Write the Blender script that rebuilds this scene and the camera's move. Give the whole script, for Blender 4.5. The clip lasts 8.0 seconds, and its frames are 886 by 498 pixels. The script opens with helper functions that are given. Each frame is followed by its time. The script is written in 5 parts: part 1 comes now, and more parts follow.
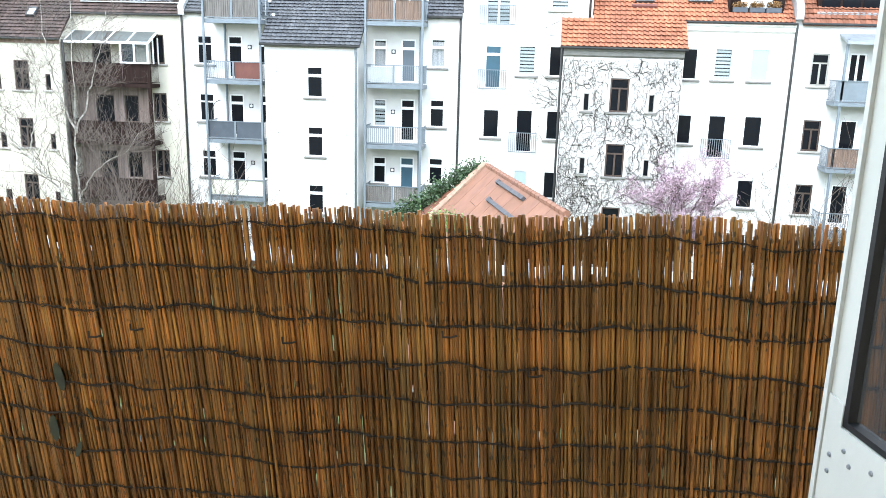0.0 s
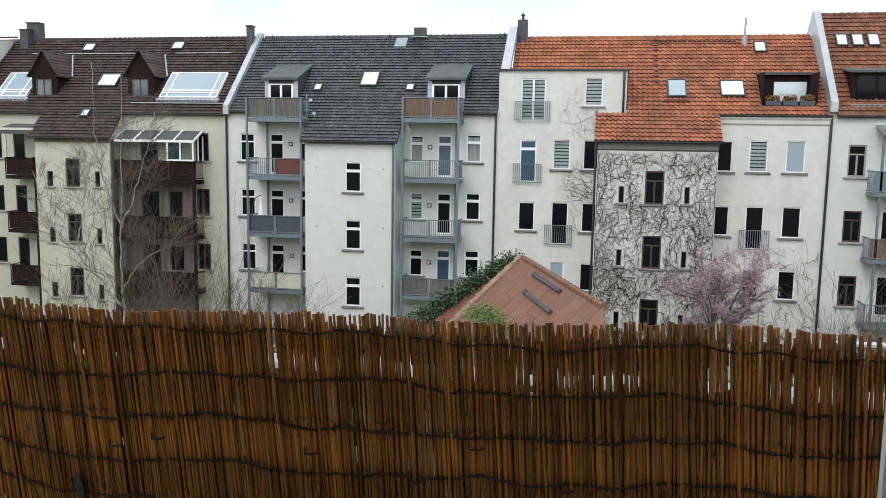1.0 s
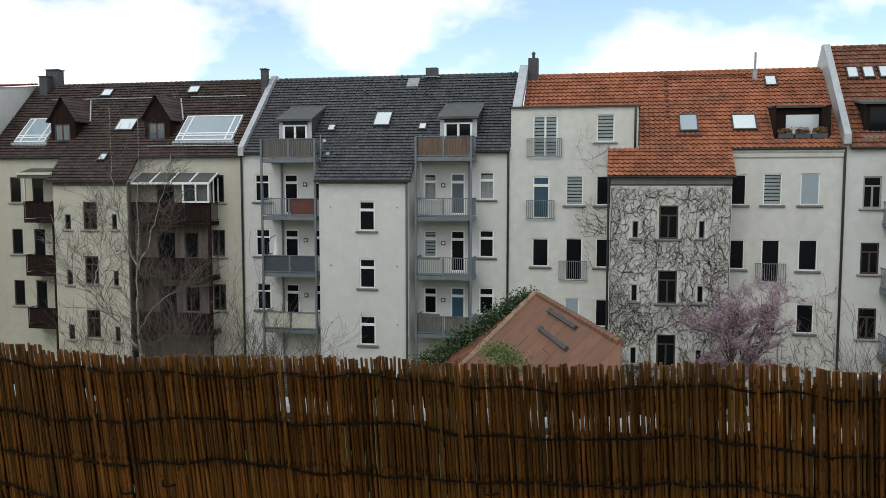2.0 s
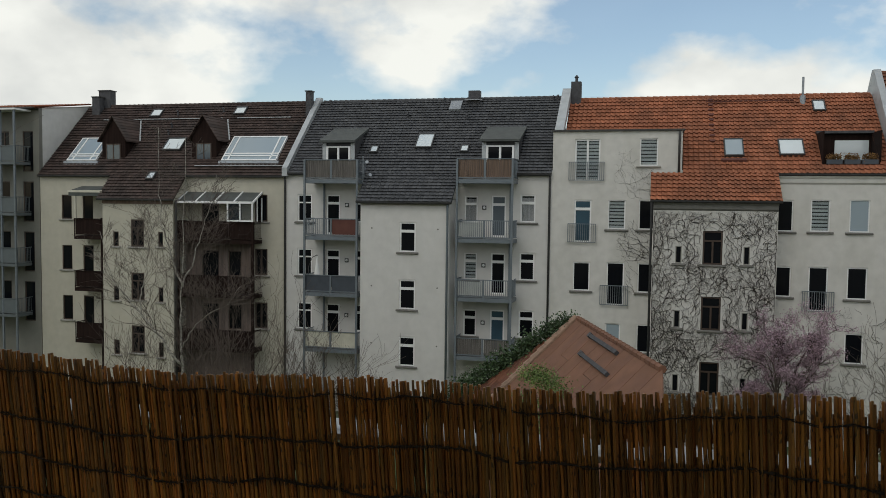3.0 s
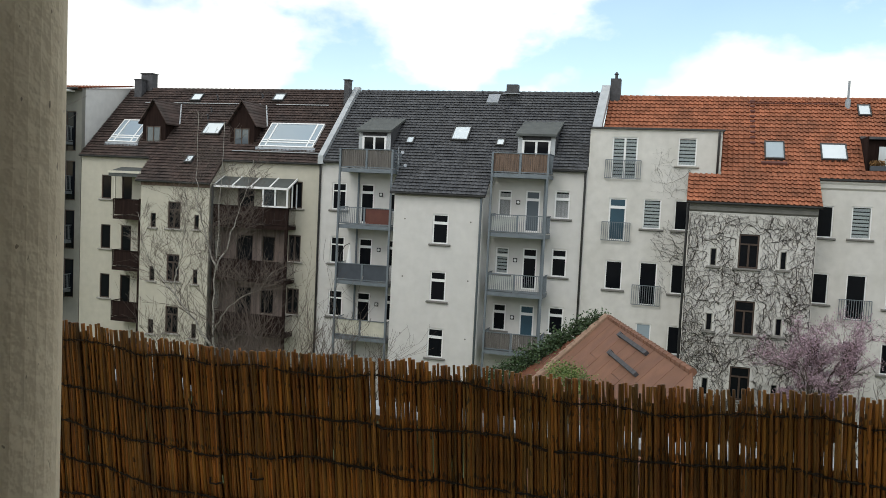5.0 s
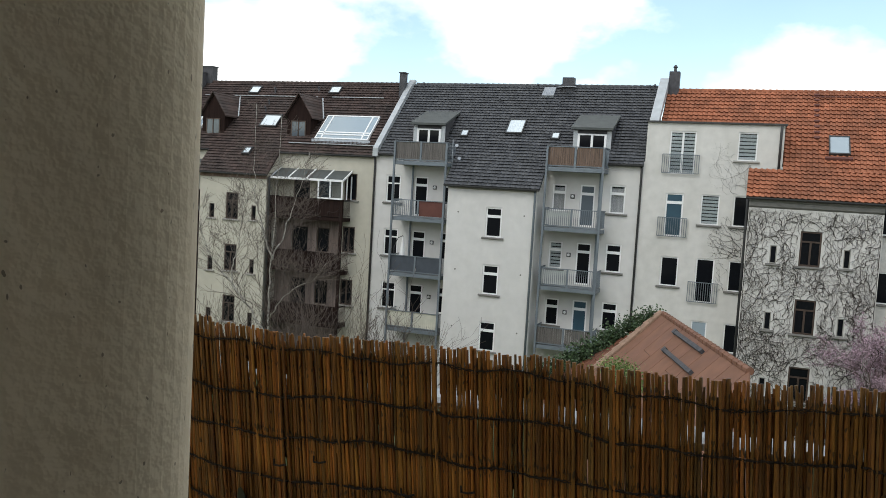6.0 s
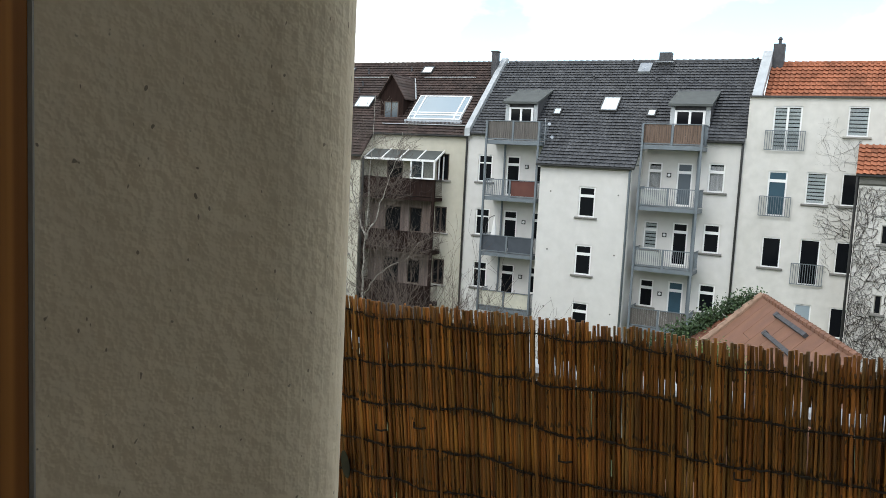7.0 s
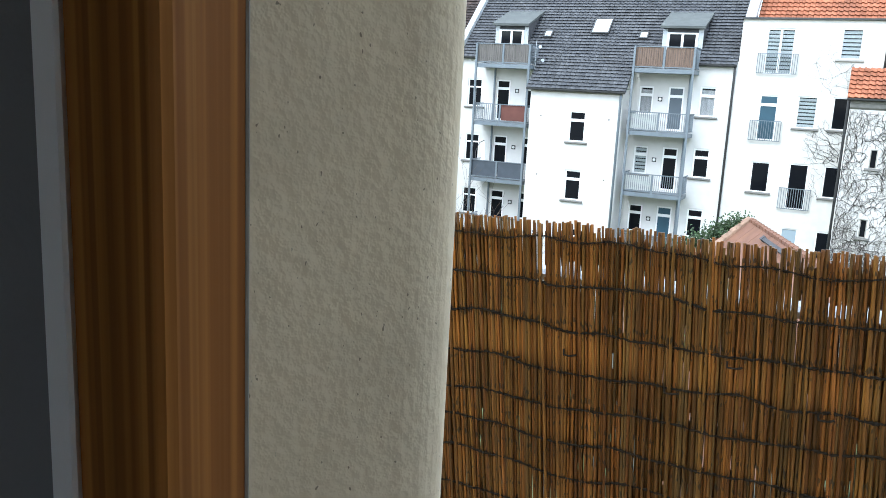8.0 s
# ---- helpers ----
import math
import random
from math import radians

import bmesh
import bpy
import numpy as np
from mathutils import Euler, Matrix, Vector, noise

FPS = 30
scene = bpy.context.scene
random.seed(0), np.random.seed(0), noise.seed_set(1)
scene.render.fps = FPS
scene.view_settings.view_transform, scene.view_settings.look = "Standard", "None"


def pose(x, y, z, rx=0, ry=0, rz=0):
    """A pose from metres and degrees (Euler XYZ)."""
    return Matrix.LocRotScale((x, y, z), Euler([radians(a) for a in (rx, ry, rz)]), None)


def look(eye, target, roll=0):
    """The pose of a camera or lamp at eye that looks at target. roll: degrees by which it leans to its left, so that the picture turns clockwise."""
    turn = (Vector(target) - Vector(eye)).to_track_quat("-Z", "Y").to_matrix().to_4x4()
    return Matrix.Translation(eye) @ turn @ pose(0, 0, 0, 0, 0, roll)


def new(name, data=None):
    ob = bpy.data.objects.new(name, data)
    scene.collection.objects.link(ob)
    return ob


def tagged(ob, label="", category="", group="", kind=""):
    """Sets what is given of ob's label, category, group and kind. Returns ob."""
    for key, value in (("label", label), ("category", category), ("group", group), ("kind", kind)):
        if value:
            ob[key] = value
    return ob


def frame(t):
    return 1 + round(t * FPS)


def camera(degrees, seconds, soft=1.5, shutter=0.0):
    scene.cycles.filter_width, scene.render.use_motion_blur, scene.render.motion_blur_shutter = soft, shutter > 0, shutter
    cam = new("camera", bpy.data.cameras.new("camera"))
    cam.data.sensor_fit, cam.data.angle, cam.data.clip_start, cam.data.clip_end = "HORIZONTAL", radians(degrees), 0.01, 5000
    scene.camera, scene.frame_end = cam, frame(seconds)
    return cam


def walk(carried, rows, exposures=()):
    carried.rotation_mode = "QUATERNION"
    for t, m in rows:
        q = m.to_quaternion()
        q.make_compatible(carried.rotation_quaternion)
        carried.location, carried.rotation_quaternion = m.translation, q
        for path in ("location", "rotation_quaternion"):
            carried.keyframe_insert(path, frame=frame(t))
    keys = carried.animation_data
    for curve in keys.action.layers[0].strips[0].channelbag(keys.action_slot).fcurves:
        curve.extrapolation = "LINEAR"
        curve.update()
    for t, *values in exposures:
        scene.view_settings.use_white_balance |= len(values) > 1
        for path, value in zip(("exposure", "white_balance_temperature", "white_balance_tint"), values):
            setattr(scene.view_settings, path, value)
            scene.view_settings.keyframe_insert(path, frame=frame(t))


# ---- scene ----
cam = camera(57.0, 8.0, soft=0.45)
EXPOSURES = [(0.0, 1.58, 5850, 5), (0.5, 0.55, 6150, 6), (1.0, -0.05, 6350, 6), (1.5, -0.3, 6400, 6), (3.0, -1.27, 6700, 5), (3.5, -1.25, 6750, 5), (4.0, -0.58, 6700, 5),
             (5.5, -0.52, 6550, 6), (6.0, -0.44, 6450, 6), (6.5, -0.05, 6350, 6), (7.0, 0.02, 6350, 6), (7.5, -0.05, 6550, 6), (8.0, 1.05, 5700, 4)]
PATH = [
    (0, (-0.073, 0.072, 13.735), (-0.337, 1.997, 13.261), 1.5),
    (0.5, (-0.068, 0.088, 13.755), (-0.397, 2.029, 13.403), 1.1),
    (1, (-0.058, 0.107, 13.76), (-0.421, 2.057, 13.505), 0.9),
    (1.5, (-0.045, 0.113, 13.757), (-0.422, 2.068, 13.56), 0.5),
    (1.7, (-0.047, 0.118, 13.764), (-0.428, 2.073, 13.58), 0.2),
    (3, (-0.081, 0.116, 13.768), (-0.577, 2.05, 13.657), 0.7),
    (3.5, (-0.084, 0.121, 13.757), (-0.612, 2.047, 13.647), 1.5),
    (4, (-0.091, 0.126, 13.749), (-0.652, 2.041, 13.625), 2.2),
    (5.5, (-0.117, 0.1, 13.753), (-0.702, 2.008, 13.616), 3.3),
    (6, (-0.124, 0.095, 13.744), (-0.814, 1.965, 13.59), 3.3),
    (6.5, (-0.111, 0.093, 13.733), (-0.968, 1.89, 13.539), 2.8),
    (7, (-0.128, 0.067, 13.728), (-1.019, 1.846, 13.513), 2.9),
    (7.5, (-0.133, -0.015, 13.717), (-1.013, 1.763, 13.462), 2.9),
    (8, (-0.131, -0.033, 13.694), (-0.977, 1.736, 13.302), 2.9),
]
walk(cam, [(t, look(eye, target, roll)) for t, eye, target, roll in PATH], EXPOSURES)

# ---- light: bright broken overcast, soft sun high behind the viewer's house ----
world = bpy.data.worlds.new("sky")
scene.world = world
world.use_nodes = True
wt = world.node_tree
for n in list(wt.nodes):
    wt.nodes.remove(n)
w_out, w_bg = wt.nodes.new("ShaderNodeOutputWorld"), wt.nodes.new("ShaderNodeBackground")
w_sky = wt.nodes.new("ShaderNodeTexSky")
w_sky.sky_type, w_sky.sun_disc = "NISHITA", False
w_sky.sun_elevation, w_sky.sun_rotation = radians(48), radians(200)
w_tc, w_map = wt.nodes.new("ShaderNodeTexCoord"), wt.nodes.new("ShaderNodeMapping")
w_map.inputs["Scale"].default_value = (1.0, 1.0, 1.7)
w_map.inputs["Location"].default_value = (0.35, 0.1, 0.12)
w_noise, w_ramp, w_mix = wt.nodes.new("ShaderNodeTexNoise"), wt.nodes.new("ShaderNodeValToRGB"), wt.nodes.new("ShaderNodeMix")
w_noise.inputs["Scale"].default_value, w_noise.inputs["Detail"].default_value, w_noise.inputs["Roughness"].default_value = 2.6, 9, 0.52
w_ramp.color_ramp.elements[0].position, w_ramp.color_ramp.elements[1].position = 0.44, 0.515
w_ramp.color_ramp.elements[0].color = (0.06, 0.06, 0.06, 1)
w_mix.data_type = "RGBA"
w_shade, w_tone = wt.nodes.new("ShaderNodeTexNoise"), wt.nodes.new("ShaderNodeValToRGB")
w_shade.inputs["Scale"].default_value, w_shade.inputs["Detail"].default_value = 5.5, 6
w_tone.color_ramp.elements[0].position, w_tone.color_ramp.elements[1].position = 0.36, 0.56
w_tone.color_ramp.elements[0].color, w_tone.color_ramp.elements[1].color = (13.6, 13.8, 14.1, 1), (17.8, 17.8, 17.7, 1)
wt.links.new(w_map.outputs[0], w_shade.inputs["Vector"])
wt.links.new(w_shade.outputs[0], w_tone.inputs[0])
wt.links.new(w_tone.outputs[0], w_mix.inputs[7])
wt.links.new(w_tc.outputs["Generated"], w_map.inputs["Vector"])
wt.links.new(w_map.outputs[0], w_noise.inputs["Vector"])
wt.links.new(w_noise.outputs[0], w_ramp.inputs[0])
wt.links.new(w_ramp.outputs[0], w_mix.inputs[0])
w_gain = wt.nodes.new("ShaderNodeVectorMath")
w_gain.operation = "SCALE"
w_gain.inputs["Scale"].default_value = 2.35
wt.links.new(w_sky.outputs[0], w_gain.inputs[0])
wt.links.new(w_gain.outputs[0], w_mix.inputs[6])
wt.links.new(w_mix.outputs[2], w_bg.inputs[0])
wt.links.new(w_bg.outputs[0], w_out.inputs[0])
w_bg.inputs[1].default_value = 0.125

sun = new("sun", bpy.data.lights.new("sun", "SUN"))
sun.data.energy, sun.data.angle, sun.data.color = 1.1, radians(22), (1, 0.96, 0.9)
sun.matrix_world = look((-14, -38, 45), (0, 0, 0))


# ---- materials ----
def mat(name, col, rough=0.75, metal=0.0, var=0.15, scale=2.0, stretch=(1, 1, 1), bump=0.15, bscale=60.0, dirt=None, dirt_amount=0.3,
        dirt_scale=0.6, dirt_stretch=(1, 1, 1), rand="", rand_amount=0.25, spec=0.4, specks=None, speck_scale=260.0, speck_stretch=(1, 1, 0.6), speck_range=(0.72, 0.75, 0.8), palette=()):
    m = bpy.data.materials.new(name)
    m.use_nodes = True
    t = m.node_tree
    b = t.nodes["Principled BSDF"]
    b.inputs["Roughness"].default_value, b.inputs["Metallic"].default_value = rough, metal
    b.inputs["Specular IOR Level"].default_value = spec
    tc = t.nodes.new("ShaderNodeTexCoord")

    def noise_at(sc, st, det=5):
        mp, n = t.nodes.new("ShaderNodeMapping"), t.nodes.new("ShaderNodeTexNoise")
        mp.inputs["Scale"].default_value = st
        n.inputs["Scale"].default_value, n.inputs["Detail"].default_value = sc, det
        t.links.new(tc.outputs["Object"], mp.inputs["Vector"])
        t.links.new(mp.outputs[0], n.inputs["Vector"])
        return n.outputs[0]

    def mixed(fac, a, c):
        x = t.nodes.new("ShaderNodeMix")
        x.data_type = "RGBA"
        for sock, v in ((x.inputs[0], fac), (x.inputs[6], a), (x.inputs[7], c)):
            if hasattr(v, "links"):
                t.links.new(v, sock)
            else:
                sock.default_value = v
        return x.outputs[2]

    lo = tuple(max(0, c * (1 - var)) for c in col) + (1,)
    hi = tuple(min(1, c * (1 + var)) for c in col) + (1,)
    r = t.nodes.new("ShaderNodeValToRGB")
    r.color_ramp.elements[0].position, r.color_ramp.elements[1].position = 0.32, 0.68
    r.color_ramp.elements[0].color, r.color_ramp.elements[1].color = lo, hi
    t.links.new(noise_at(scale, stretch), r.inputs[0])
    out = r.outputs[0]
    if dirt:
        k = t.nodes.new("ShaderNodeMapRange")
        k.inputs[1].default_value, k.inputs[2].default_value, k.inputs[4].default_value = 0.45, 0.72, dirt_amount
        t.links.new(noise_at(dirt_scale, dirt_stretch, 8), k.inputs[0])
        out = mixed(k.outputs[0], out, tuple(dirt) + (1,))
    if specks:
        k = t.nodes.new("ShaderNodeMapRange")
        k.inputs[1].default_value, k.inputs[2].default_value, k.inputs[4].default_value = speck_range
        t.links.new(noise_at(speck_scale, speck_stretch, 1), k.inputs[0])
        out = mixed(k.outputs[0], out, tuple(specks) + (1,))
    if rand:
        if rand == "island":
            g = t.nodes.new("ShaderNodeNewGeometry").outputs["Random Per Island"]
        else:
            g = t.nodes.new("ShaderNodeObjectInfo").outputs["Random"]
        if palette:
            fr, pr = t.nodes.new("ShaderNodeMath"), t.nodes.new("ShaderNodeValToRGB")
            fr.operation, pr.color_ramp.interpolation = "FRACT", "CONSTANT"
            ten = t.nodes.new("ShaderNodeMath")
            ten.operation = "MULTIPLY"
            ten.inputs[1].default_value = 7.31
            t.links.new(g, ten.inputs[0])
            t.links.new(ten.outputs[0], fr.inputs[0])
            for i, c in enumerate(palette):
                e = pr.color_ramp.elements[i] if i < 2 else pr.color_ramp.elements.new(i / len(palette))
                e.position, e.color = i / len(palette), c + (1,)
            t.links.new(fr.outputs[0], pr.inputs[0])
            tone = t.nodes.new("ShaderNodeMix")
            tone.data_type, tone.blend_type = "RGBA", "MULTIPLY"
            tone.inputs[0].default_value = 1.0
            t.links.new(out, tone.inputs[6])
            t.links.new(pr.outputs[0], tone.inputs[7])
            out = tone.outputs[2]
        h = t.nodes.new("ShaderNodeMapRange")
        h.inputs[3].default_value, h.inputs[4].default_value = 1 - rand_amount, 1 + rand_amount
        t.links.new(g, h.inputs[0])
        v = t.nodes.new("ShaderNodeVectorMath")
        v.operation = "SCALE"
        t.links.new(out, v.inputs[0])
        t.links.new(h.outputs[0], v.inputs["Scale"])
        out = v.outputs[0]
    t.links.new(out, b.inputs["Base Color"])
    if bump:
        bp = t.nodes.new("ShaderNodeBump")
        bp.inputs["Strength"].default_value, bp.inputs["Distance"].default_value = bump, 0.02
        t.links.new(noise_at(bscale, stretch, 3), bp.inputs["Height"])
        t.links.new(bp.outputs[0], b.inputs["Normal"])
    return m


def glass_mat(name, tint, clear):
    m = bpy.data.materials.new(name)
    m.use_nodes = True
    t = m.node_tree
    b = t.nodes["Principled BSDF"]
    b.inputs["Base Color"].default_value, b.inputs["Roughness"].default_value = tint + (1,), 0.06
    if clear:
        tr, mx, o = t.nodes.new("ShaderNodeBsdfTransparent"), t.nodes.new("ShaderNodeMixShader"), t.nodes["Material Output"]
        mx.inputs[0].default_value = clear
        t.links.new(b.outputs[0], mx.inputs[1])
        t.links.new(tr.outputs[0], mx.inputs[2])
        t.links.new(mx.outputs[0], o.inputs[0])
    return m


STREAK = (1, 1, 0.18)
M_WHITE = mat("white_render", (0.615, 0.6, 0.575), 0.9, var=0.04, dirt=(0.5, 0.5, 0.47), dirt_amount=0.22, dirt_stretch=STREAK, dirt_scale=0.9, bscale=30)
M_GREY = mat("pale_grey_render", (0.59, 0.585, 0.565), 0.9, var=0.05, dirt=(0.45, 0.45, 0.42), dirt_amount=0.25, dirt_stretch=STREAK, dirt_scale=0.9, bscale=30)
M_CREAM = mat("cream_render", (0.49, 0.463, 0.385), 0.9, var=0.05, dirt=(0.4, 0.38, 0.31), dirt_amount=0.3, dirt_stretch=STREAK, dirt_scale=0.8, bscale=30)
M_OLD = mat("weathered_white_render", (0.605, 0.587, 0.55), 0.9, var=0.06, dirt=(0.4, 0.39, 0.34), dirt_amount=0.32, dirt_stretch=(1, 1, 0.4), dirt_scale=0.8, bscale=25)
M_TRIM = mat("stone_trim", (0.17, 0.165, 0.15), 0.85, var=0.12, scale=4)
M_SILL = mat("grey_sill", (0.3, 0.29, 0.26), 0.8, var=0.08, scale=4)
M_PVC = mat("white_window_frame", (0.8, 0.8, 0.79), 0.45, var=0.03, bump=0)
M_BROWNFR = mat("brown_window_frame", (0.06, 0.04, 0.03), 0.55, var=0.15, bump=0)
# Opaque near-black base stands in for the unlit rooms behind the glass.
M_PANE = glass_mat("dark_pane", (0.006, 0.007, 0.009), 0)
M_PANE.node_tree.nodes["Principled BSDF"].inputs["Specular IOR Level"].default_value = 0.15
M_PANE2 = glass_mat("pane_with_pale_curtain", (0.1, 0.12, 0.14), 0)
# Reflection is painted as a bluish base colour.
M_PANE3 = glass_mat("pane_painted_reflection", (0.3, 0.36, 0.4), 0)
# Pale blue base paints the reflected sky into the pane.
M_SKYL = glass_mat("pane_painted_pale_sky", (0.62, 0.68, 0.7), 0)
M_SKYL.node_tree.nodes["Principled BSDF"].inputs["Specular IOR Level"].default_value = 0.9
M_CLEAR = glass_mat("clear_pane", (0.08, 0.1, 0.11), 0.8)
M_BLIND = mat("pale_blind", (0.62, 0.68, 0.68), 0.7, var=0.05, bump=0)
M_CURTAIN = mat("white_curtain", (0.6, 0.6, 0.6), 0.9, var=0.15, scale=9, stretch=(1, 1, 0.02), bump=0)
M_TILE_RED = mat("orange_clay_tiles", (0.315, 0.118, 0.063), 0.75, spec=0.2, var=0.22, scale=1.1, dirt=(0.12, 0.06, 0.04), dirt_amount=0.5, dirt_scale=0.5, rand="island", rand_amount=0.17, bscale=80)
M_TILE_GREY = mat("slate_grey_tiles", (0.066, 0.068, 0.073), 0.55, spec=0.3, var=0.2, scale=1.2, dirt=(0.085, 0.085, 0.085), dirt_amount=0.4, rand="island", rand_amount=0.22, bscale=80)
M_TILE_BROWN = mat("dark_brown_tiles", (0.062, 0.043, 0.037), 0.7, spec=0.2, var=0.25, scale=1.0, dirt=(0.03, 0.03, 0.028), dirt_amount=0.5, rand="island", rand_amount=0.28, bscale=80)
M_TILE_RUST = mat("rust_red_tiles", (0.19, 0.078, 0.045), 0.75, spec=0.2, var=0.2, scale=1.0, dirt=(0.1, 0.06, 0.05), dirt_amount=0.5, rand="island", rand_amount=0.25, bscale=80)
M_ZINC = mat("zinc_sheet", (0.3, 0.32, 0.34), 0.45, 0.6, var=0.12, scale=3, bump=0.05)
M_CAP = mat("pale_zinc_capping", (0.42, 0.44, 0.45), 0.55, 0.3, var=0.1, scale=2, bump=0.05)
M_GUTTER = mat("dark_gutter_metal", (0.055, 0.055, 0.055), 0.55, 0.3, var=0.2, bump=0)
M_STEEL = mat("blue_grey_painted_steel", (0.16, 0.185, 0.205), 0.5, 0.2, var=0.1, bump=0)
M_PLANK = mat("weathered_grey_planks", (0.12, 0.11, 0.1), 0.85, var=0.3, scale=14, stretch=(1, 1, 0.06), bump=0.1)
M_PLANKB = mat("brown_planks", (0.14, 0.095, 0.07), 0.8, var=0.3, scale=14, stretch=(1, 1, 0.06), bump=0.1)
M_RUSTP = mat("rust_brown_panel", (0.11, 0.04, 0.03), 0.7, var=0.12)
M_SLATEP = mat("dark_slate_panel", (0.06, 0.07, 0.085), 0.5, var=0.12)
M_CREAMP = mat("cream_bars", (0.55, 0.53, 0.44), 0.6, var=0.1)
M_WHITEP = mat("pale_screen_panel", (0.5, 0.51, 0.49), 0.7, var=0.08)
M_DKWOOD = mat("dark_brown_timber", (0.02, 0.0115, 0.0095), 0.9, var=0.3, scale=6, stretch=(1, 1, 0.1), spec=0.12)
M_CLAD = mat("brown_weatherboarding", (0.17, 0.135, 0.12), 0.85, var=0.3, scale=9, stretch=(1, 1, 0.06), spec=0.2)
M_BALGREY = mat("grey_green_balcony_panel", (0.11, 0.127, 0.132), 0.6, var=0.06)
M_FELT = mat("grey_green_roofing_sheet", (0.075, 0.082, 0.078), 0.7, var=0.15)
M_BRICKCH = mat("dark_chimney_cladding", (0.06, 0.06, 0.065), 0.7, var=0.25, scale=5)
M_SHED = mat("terracotta_roof_sheets", (0.185, 0.088, 0.052), 0.75, var=0.12, scale=1.5, dirt=(0.16, 0.08, 0.06), dirt_amount=0.45, dirt_scale=1.2, rand="object", rand_amount=0.08)
M_SHEDTILE = mat("pale_terracotta_hip_tiles", (0.28, 0.185, 0.13), 0.8, var=0.25, scale=4)
M_BARK = mat("grey_brown_twigs", (0.105, 0.082, 0.068), 0.9, var=0.3, scale=5)
M_BIRCH = mat("pale_birch_bark", (0.36, 0.34, 0.3), 0.85, var=0.25, scale=7, stretch=(1, 1, 2.5), dirt=(0.06, 0.05, 0.045), dirt_amount=0.8, dirt_scale=5, dirt_stretch=(1, 1, 2))
M_BTWIG = mat("brown_birch_twigs", (0.1, 0.08, 0.066), 0.9, var=0.3, scale=5)
# Base darkened to carry the shade behind the far house's balconies.
M_DIM = mat("shade_darkened_render", (0.175, 0.172, 0.15), 0.9, var=0.06, dirt=(0.24, 0.24, 0.21), dirt_amount=0.3, dirt_stretch=STREAK, dirt_scale=0.9, bscale=30)
M_VINE = mat("bare_vine_stems", (0.038, 0.03, 0.026), 0.9, var=0.3, scale=4)
M_BLOSSOM = mat("pink_blossom", (0.4, 0.28, 0.33), 0.8, var=0.2, rand="island", rand_amount=0.3, bump=0)
M_LEAF = mat("dark_green_ivy", (0.05, 0.085, 0.035), 0.6, var=0.3, rand="island", rand_amount=0.45, bump=0)
M_DRYLEAF = mat("dark_caught_leaf", (0.022, 0.026, 0.012), 0.7, var=0.3, scale=40, bump=0)
M_LEAFL = mat("fresh_green_leaves", (0.13, 0.19, 0.05), 0.6, var=0.3, rand="island", rand_amount=0.4, bump=0)
M_GRASS = mat("courtyard_grass", (0.09, 0.12, 0.045), 0.95, var=0.35, scale=0.8, dirt=(0.13, 0.1, 0.07), dirt_amount=0.6, dirt_scale=0.15, bscale=20)
M_STONE = mat("pale_concrete", (0.45, 0.45, 0.43), 0.85, var=0.1)
M_REED = mat("brown_reed_stalk", (0.245, 0.117, 0.031), 0.5, spec=0.22, var=0.4, scale=14, stretch=(3, 3, 0.6), dirt=(0.07, 0.048, 0.03), dirt_amount=0.7, dirt_scale=9, dirt_stretch=(3, 3, 0.7), rand="object", rand_amount=0.4, bump=0.1, bscale=120, specks=(0.05, 0.035, 0.02), speck_scale=60, speck_stretch=(2, 2, 0.8), speck_range=(0.66, 0.7, 0.85), palette=((1.0, 0.95, 0.85), (1.0, 0.82, 0.72), (0.8, 0.9, 0.95), (1.0, 1.0, 0.8), (0.72, 0.7, 0.68), (0.95, 0.88, 0.75), (1.1, 0.92, 0.7)))
M_REED2 = mat("brown_reed_stalks", (0.245, 0.117, 0.031), 0.5, spec=0.22, var=0.4, scale=14, stretch=(3, 3, 0.6), dirt=(0.07, 0.048, 0.03), dirt_amount=0.7, dirt_scale=9, dirt_stretch=(3, 3, 0.7), rand="island", rand_amount=0.4, bump=0.1, bscale=120, specks=(0.05, 0.035, 0.02), speck_scale=60, speck_stretch=(2, 2, 0.8), speck_range=(0.66, 0.7, 0.85), palette=((1.0, 0.95, 0.85), (1.0, 0.82, 0.72), (0.8, 0.9, 0.95), (1.0, 1.0, 0.8), (0.72, 0.7, 0.68), (0.95, 0.88, 0.75), (1.1, 0.92, 0.7)))
M_WIRE = mat("dark_binding_wire", (0.022, 0.016, 0.011), 0.85, 0.0, var=0.2, bump=0)
M_PLASTER = mat("rough_beige_plaster", (0.76, 0.655, 0.475), 0.92, var=0.04, scale=6, dirt=(0.48, 0.42, 0.31), dirt_amount=0.3, dirt_scale=16, bump=0.12, bscale=115, specks=(0.12, 0.09, 0.06), speck_scale=430.0, speck_range=(0.74, 0.77, 0.7))
M_OWN = mat("beige_house_render", (0.5, 0.48, 0.42), 0.92, var=0.08, scale=1.5, bump=0.4, bscale=90)
M_PINE = mat("varnished_pine", (0.37, 0.16, 0.04), 0.55, var=0.35, scale=95, stretch=(1, 1, 0.006), bump=0.05, bscale=90, dirt=(0.22, 0.075, 0.018), dirt_amount=0.7, dirt_scale=60, dirt_stretch=(1, 1, 0.012), specks=(0.13, 0.045, 0.012), speck_scale=170, speck_stretch=(1, 1, 0.004), speck_range=(0.48, 0.6, 0.6), spec=0.12)
M_SEAL = mat("pale_sealant", (0.8, 0.83, 0.85), 0.5, var=0.05, bump=0)
M_ROOM = mat("grey_interior_paint", (0.2, 0.21, 0.22), 0.9, var=0.05)
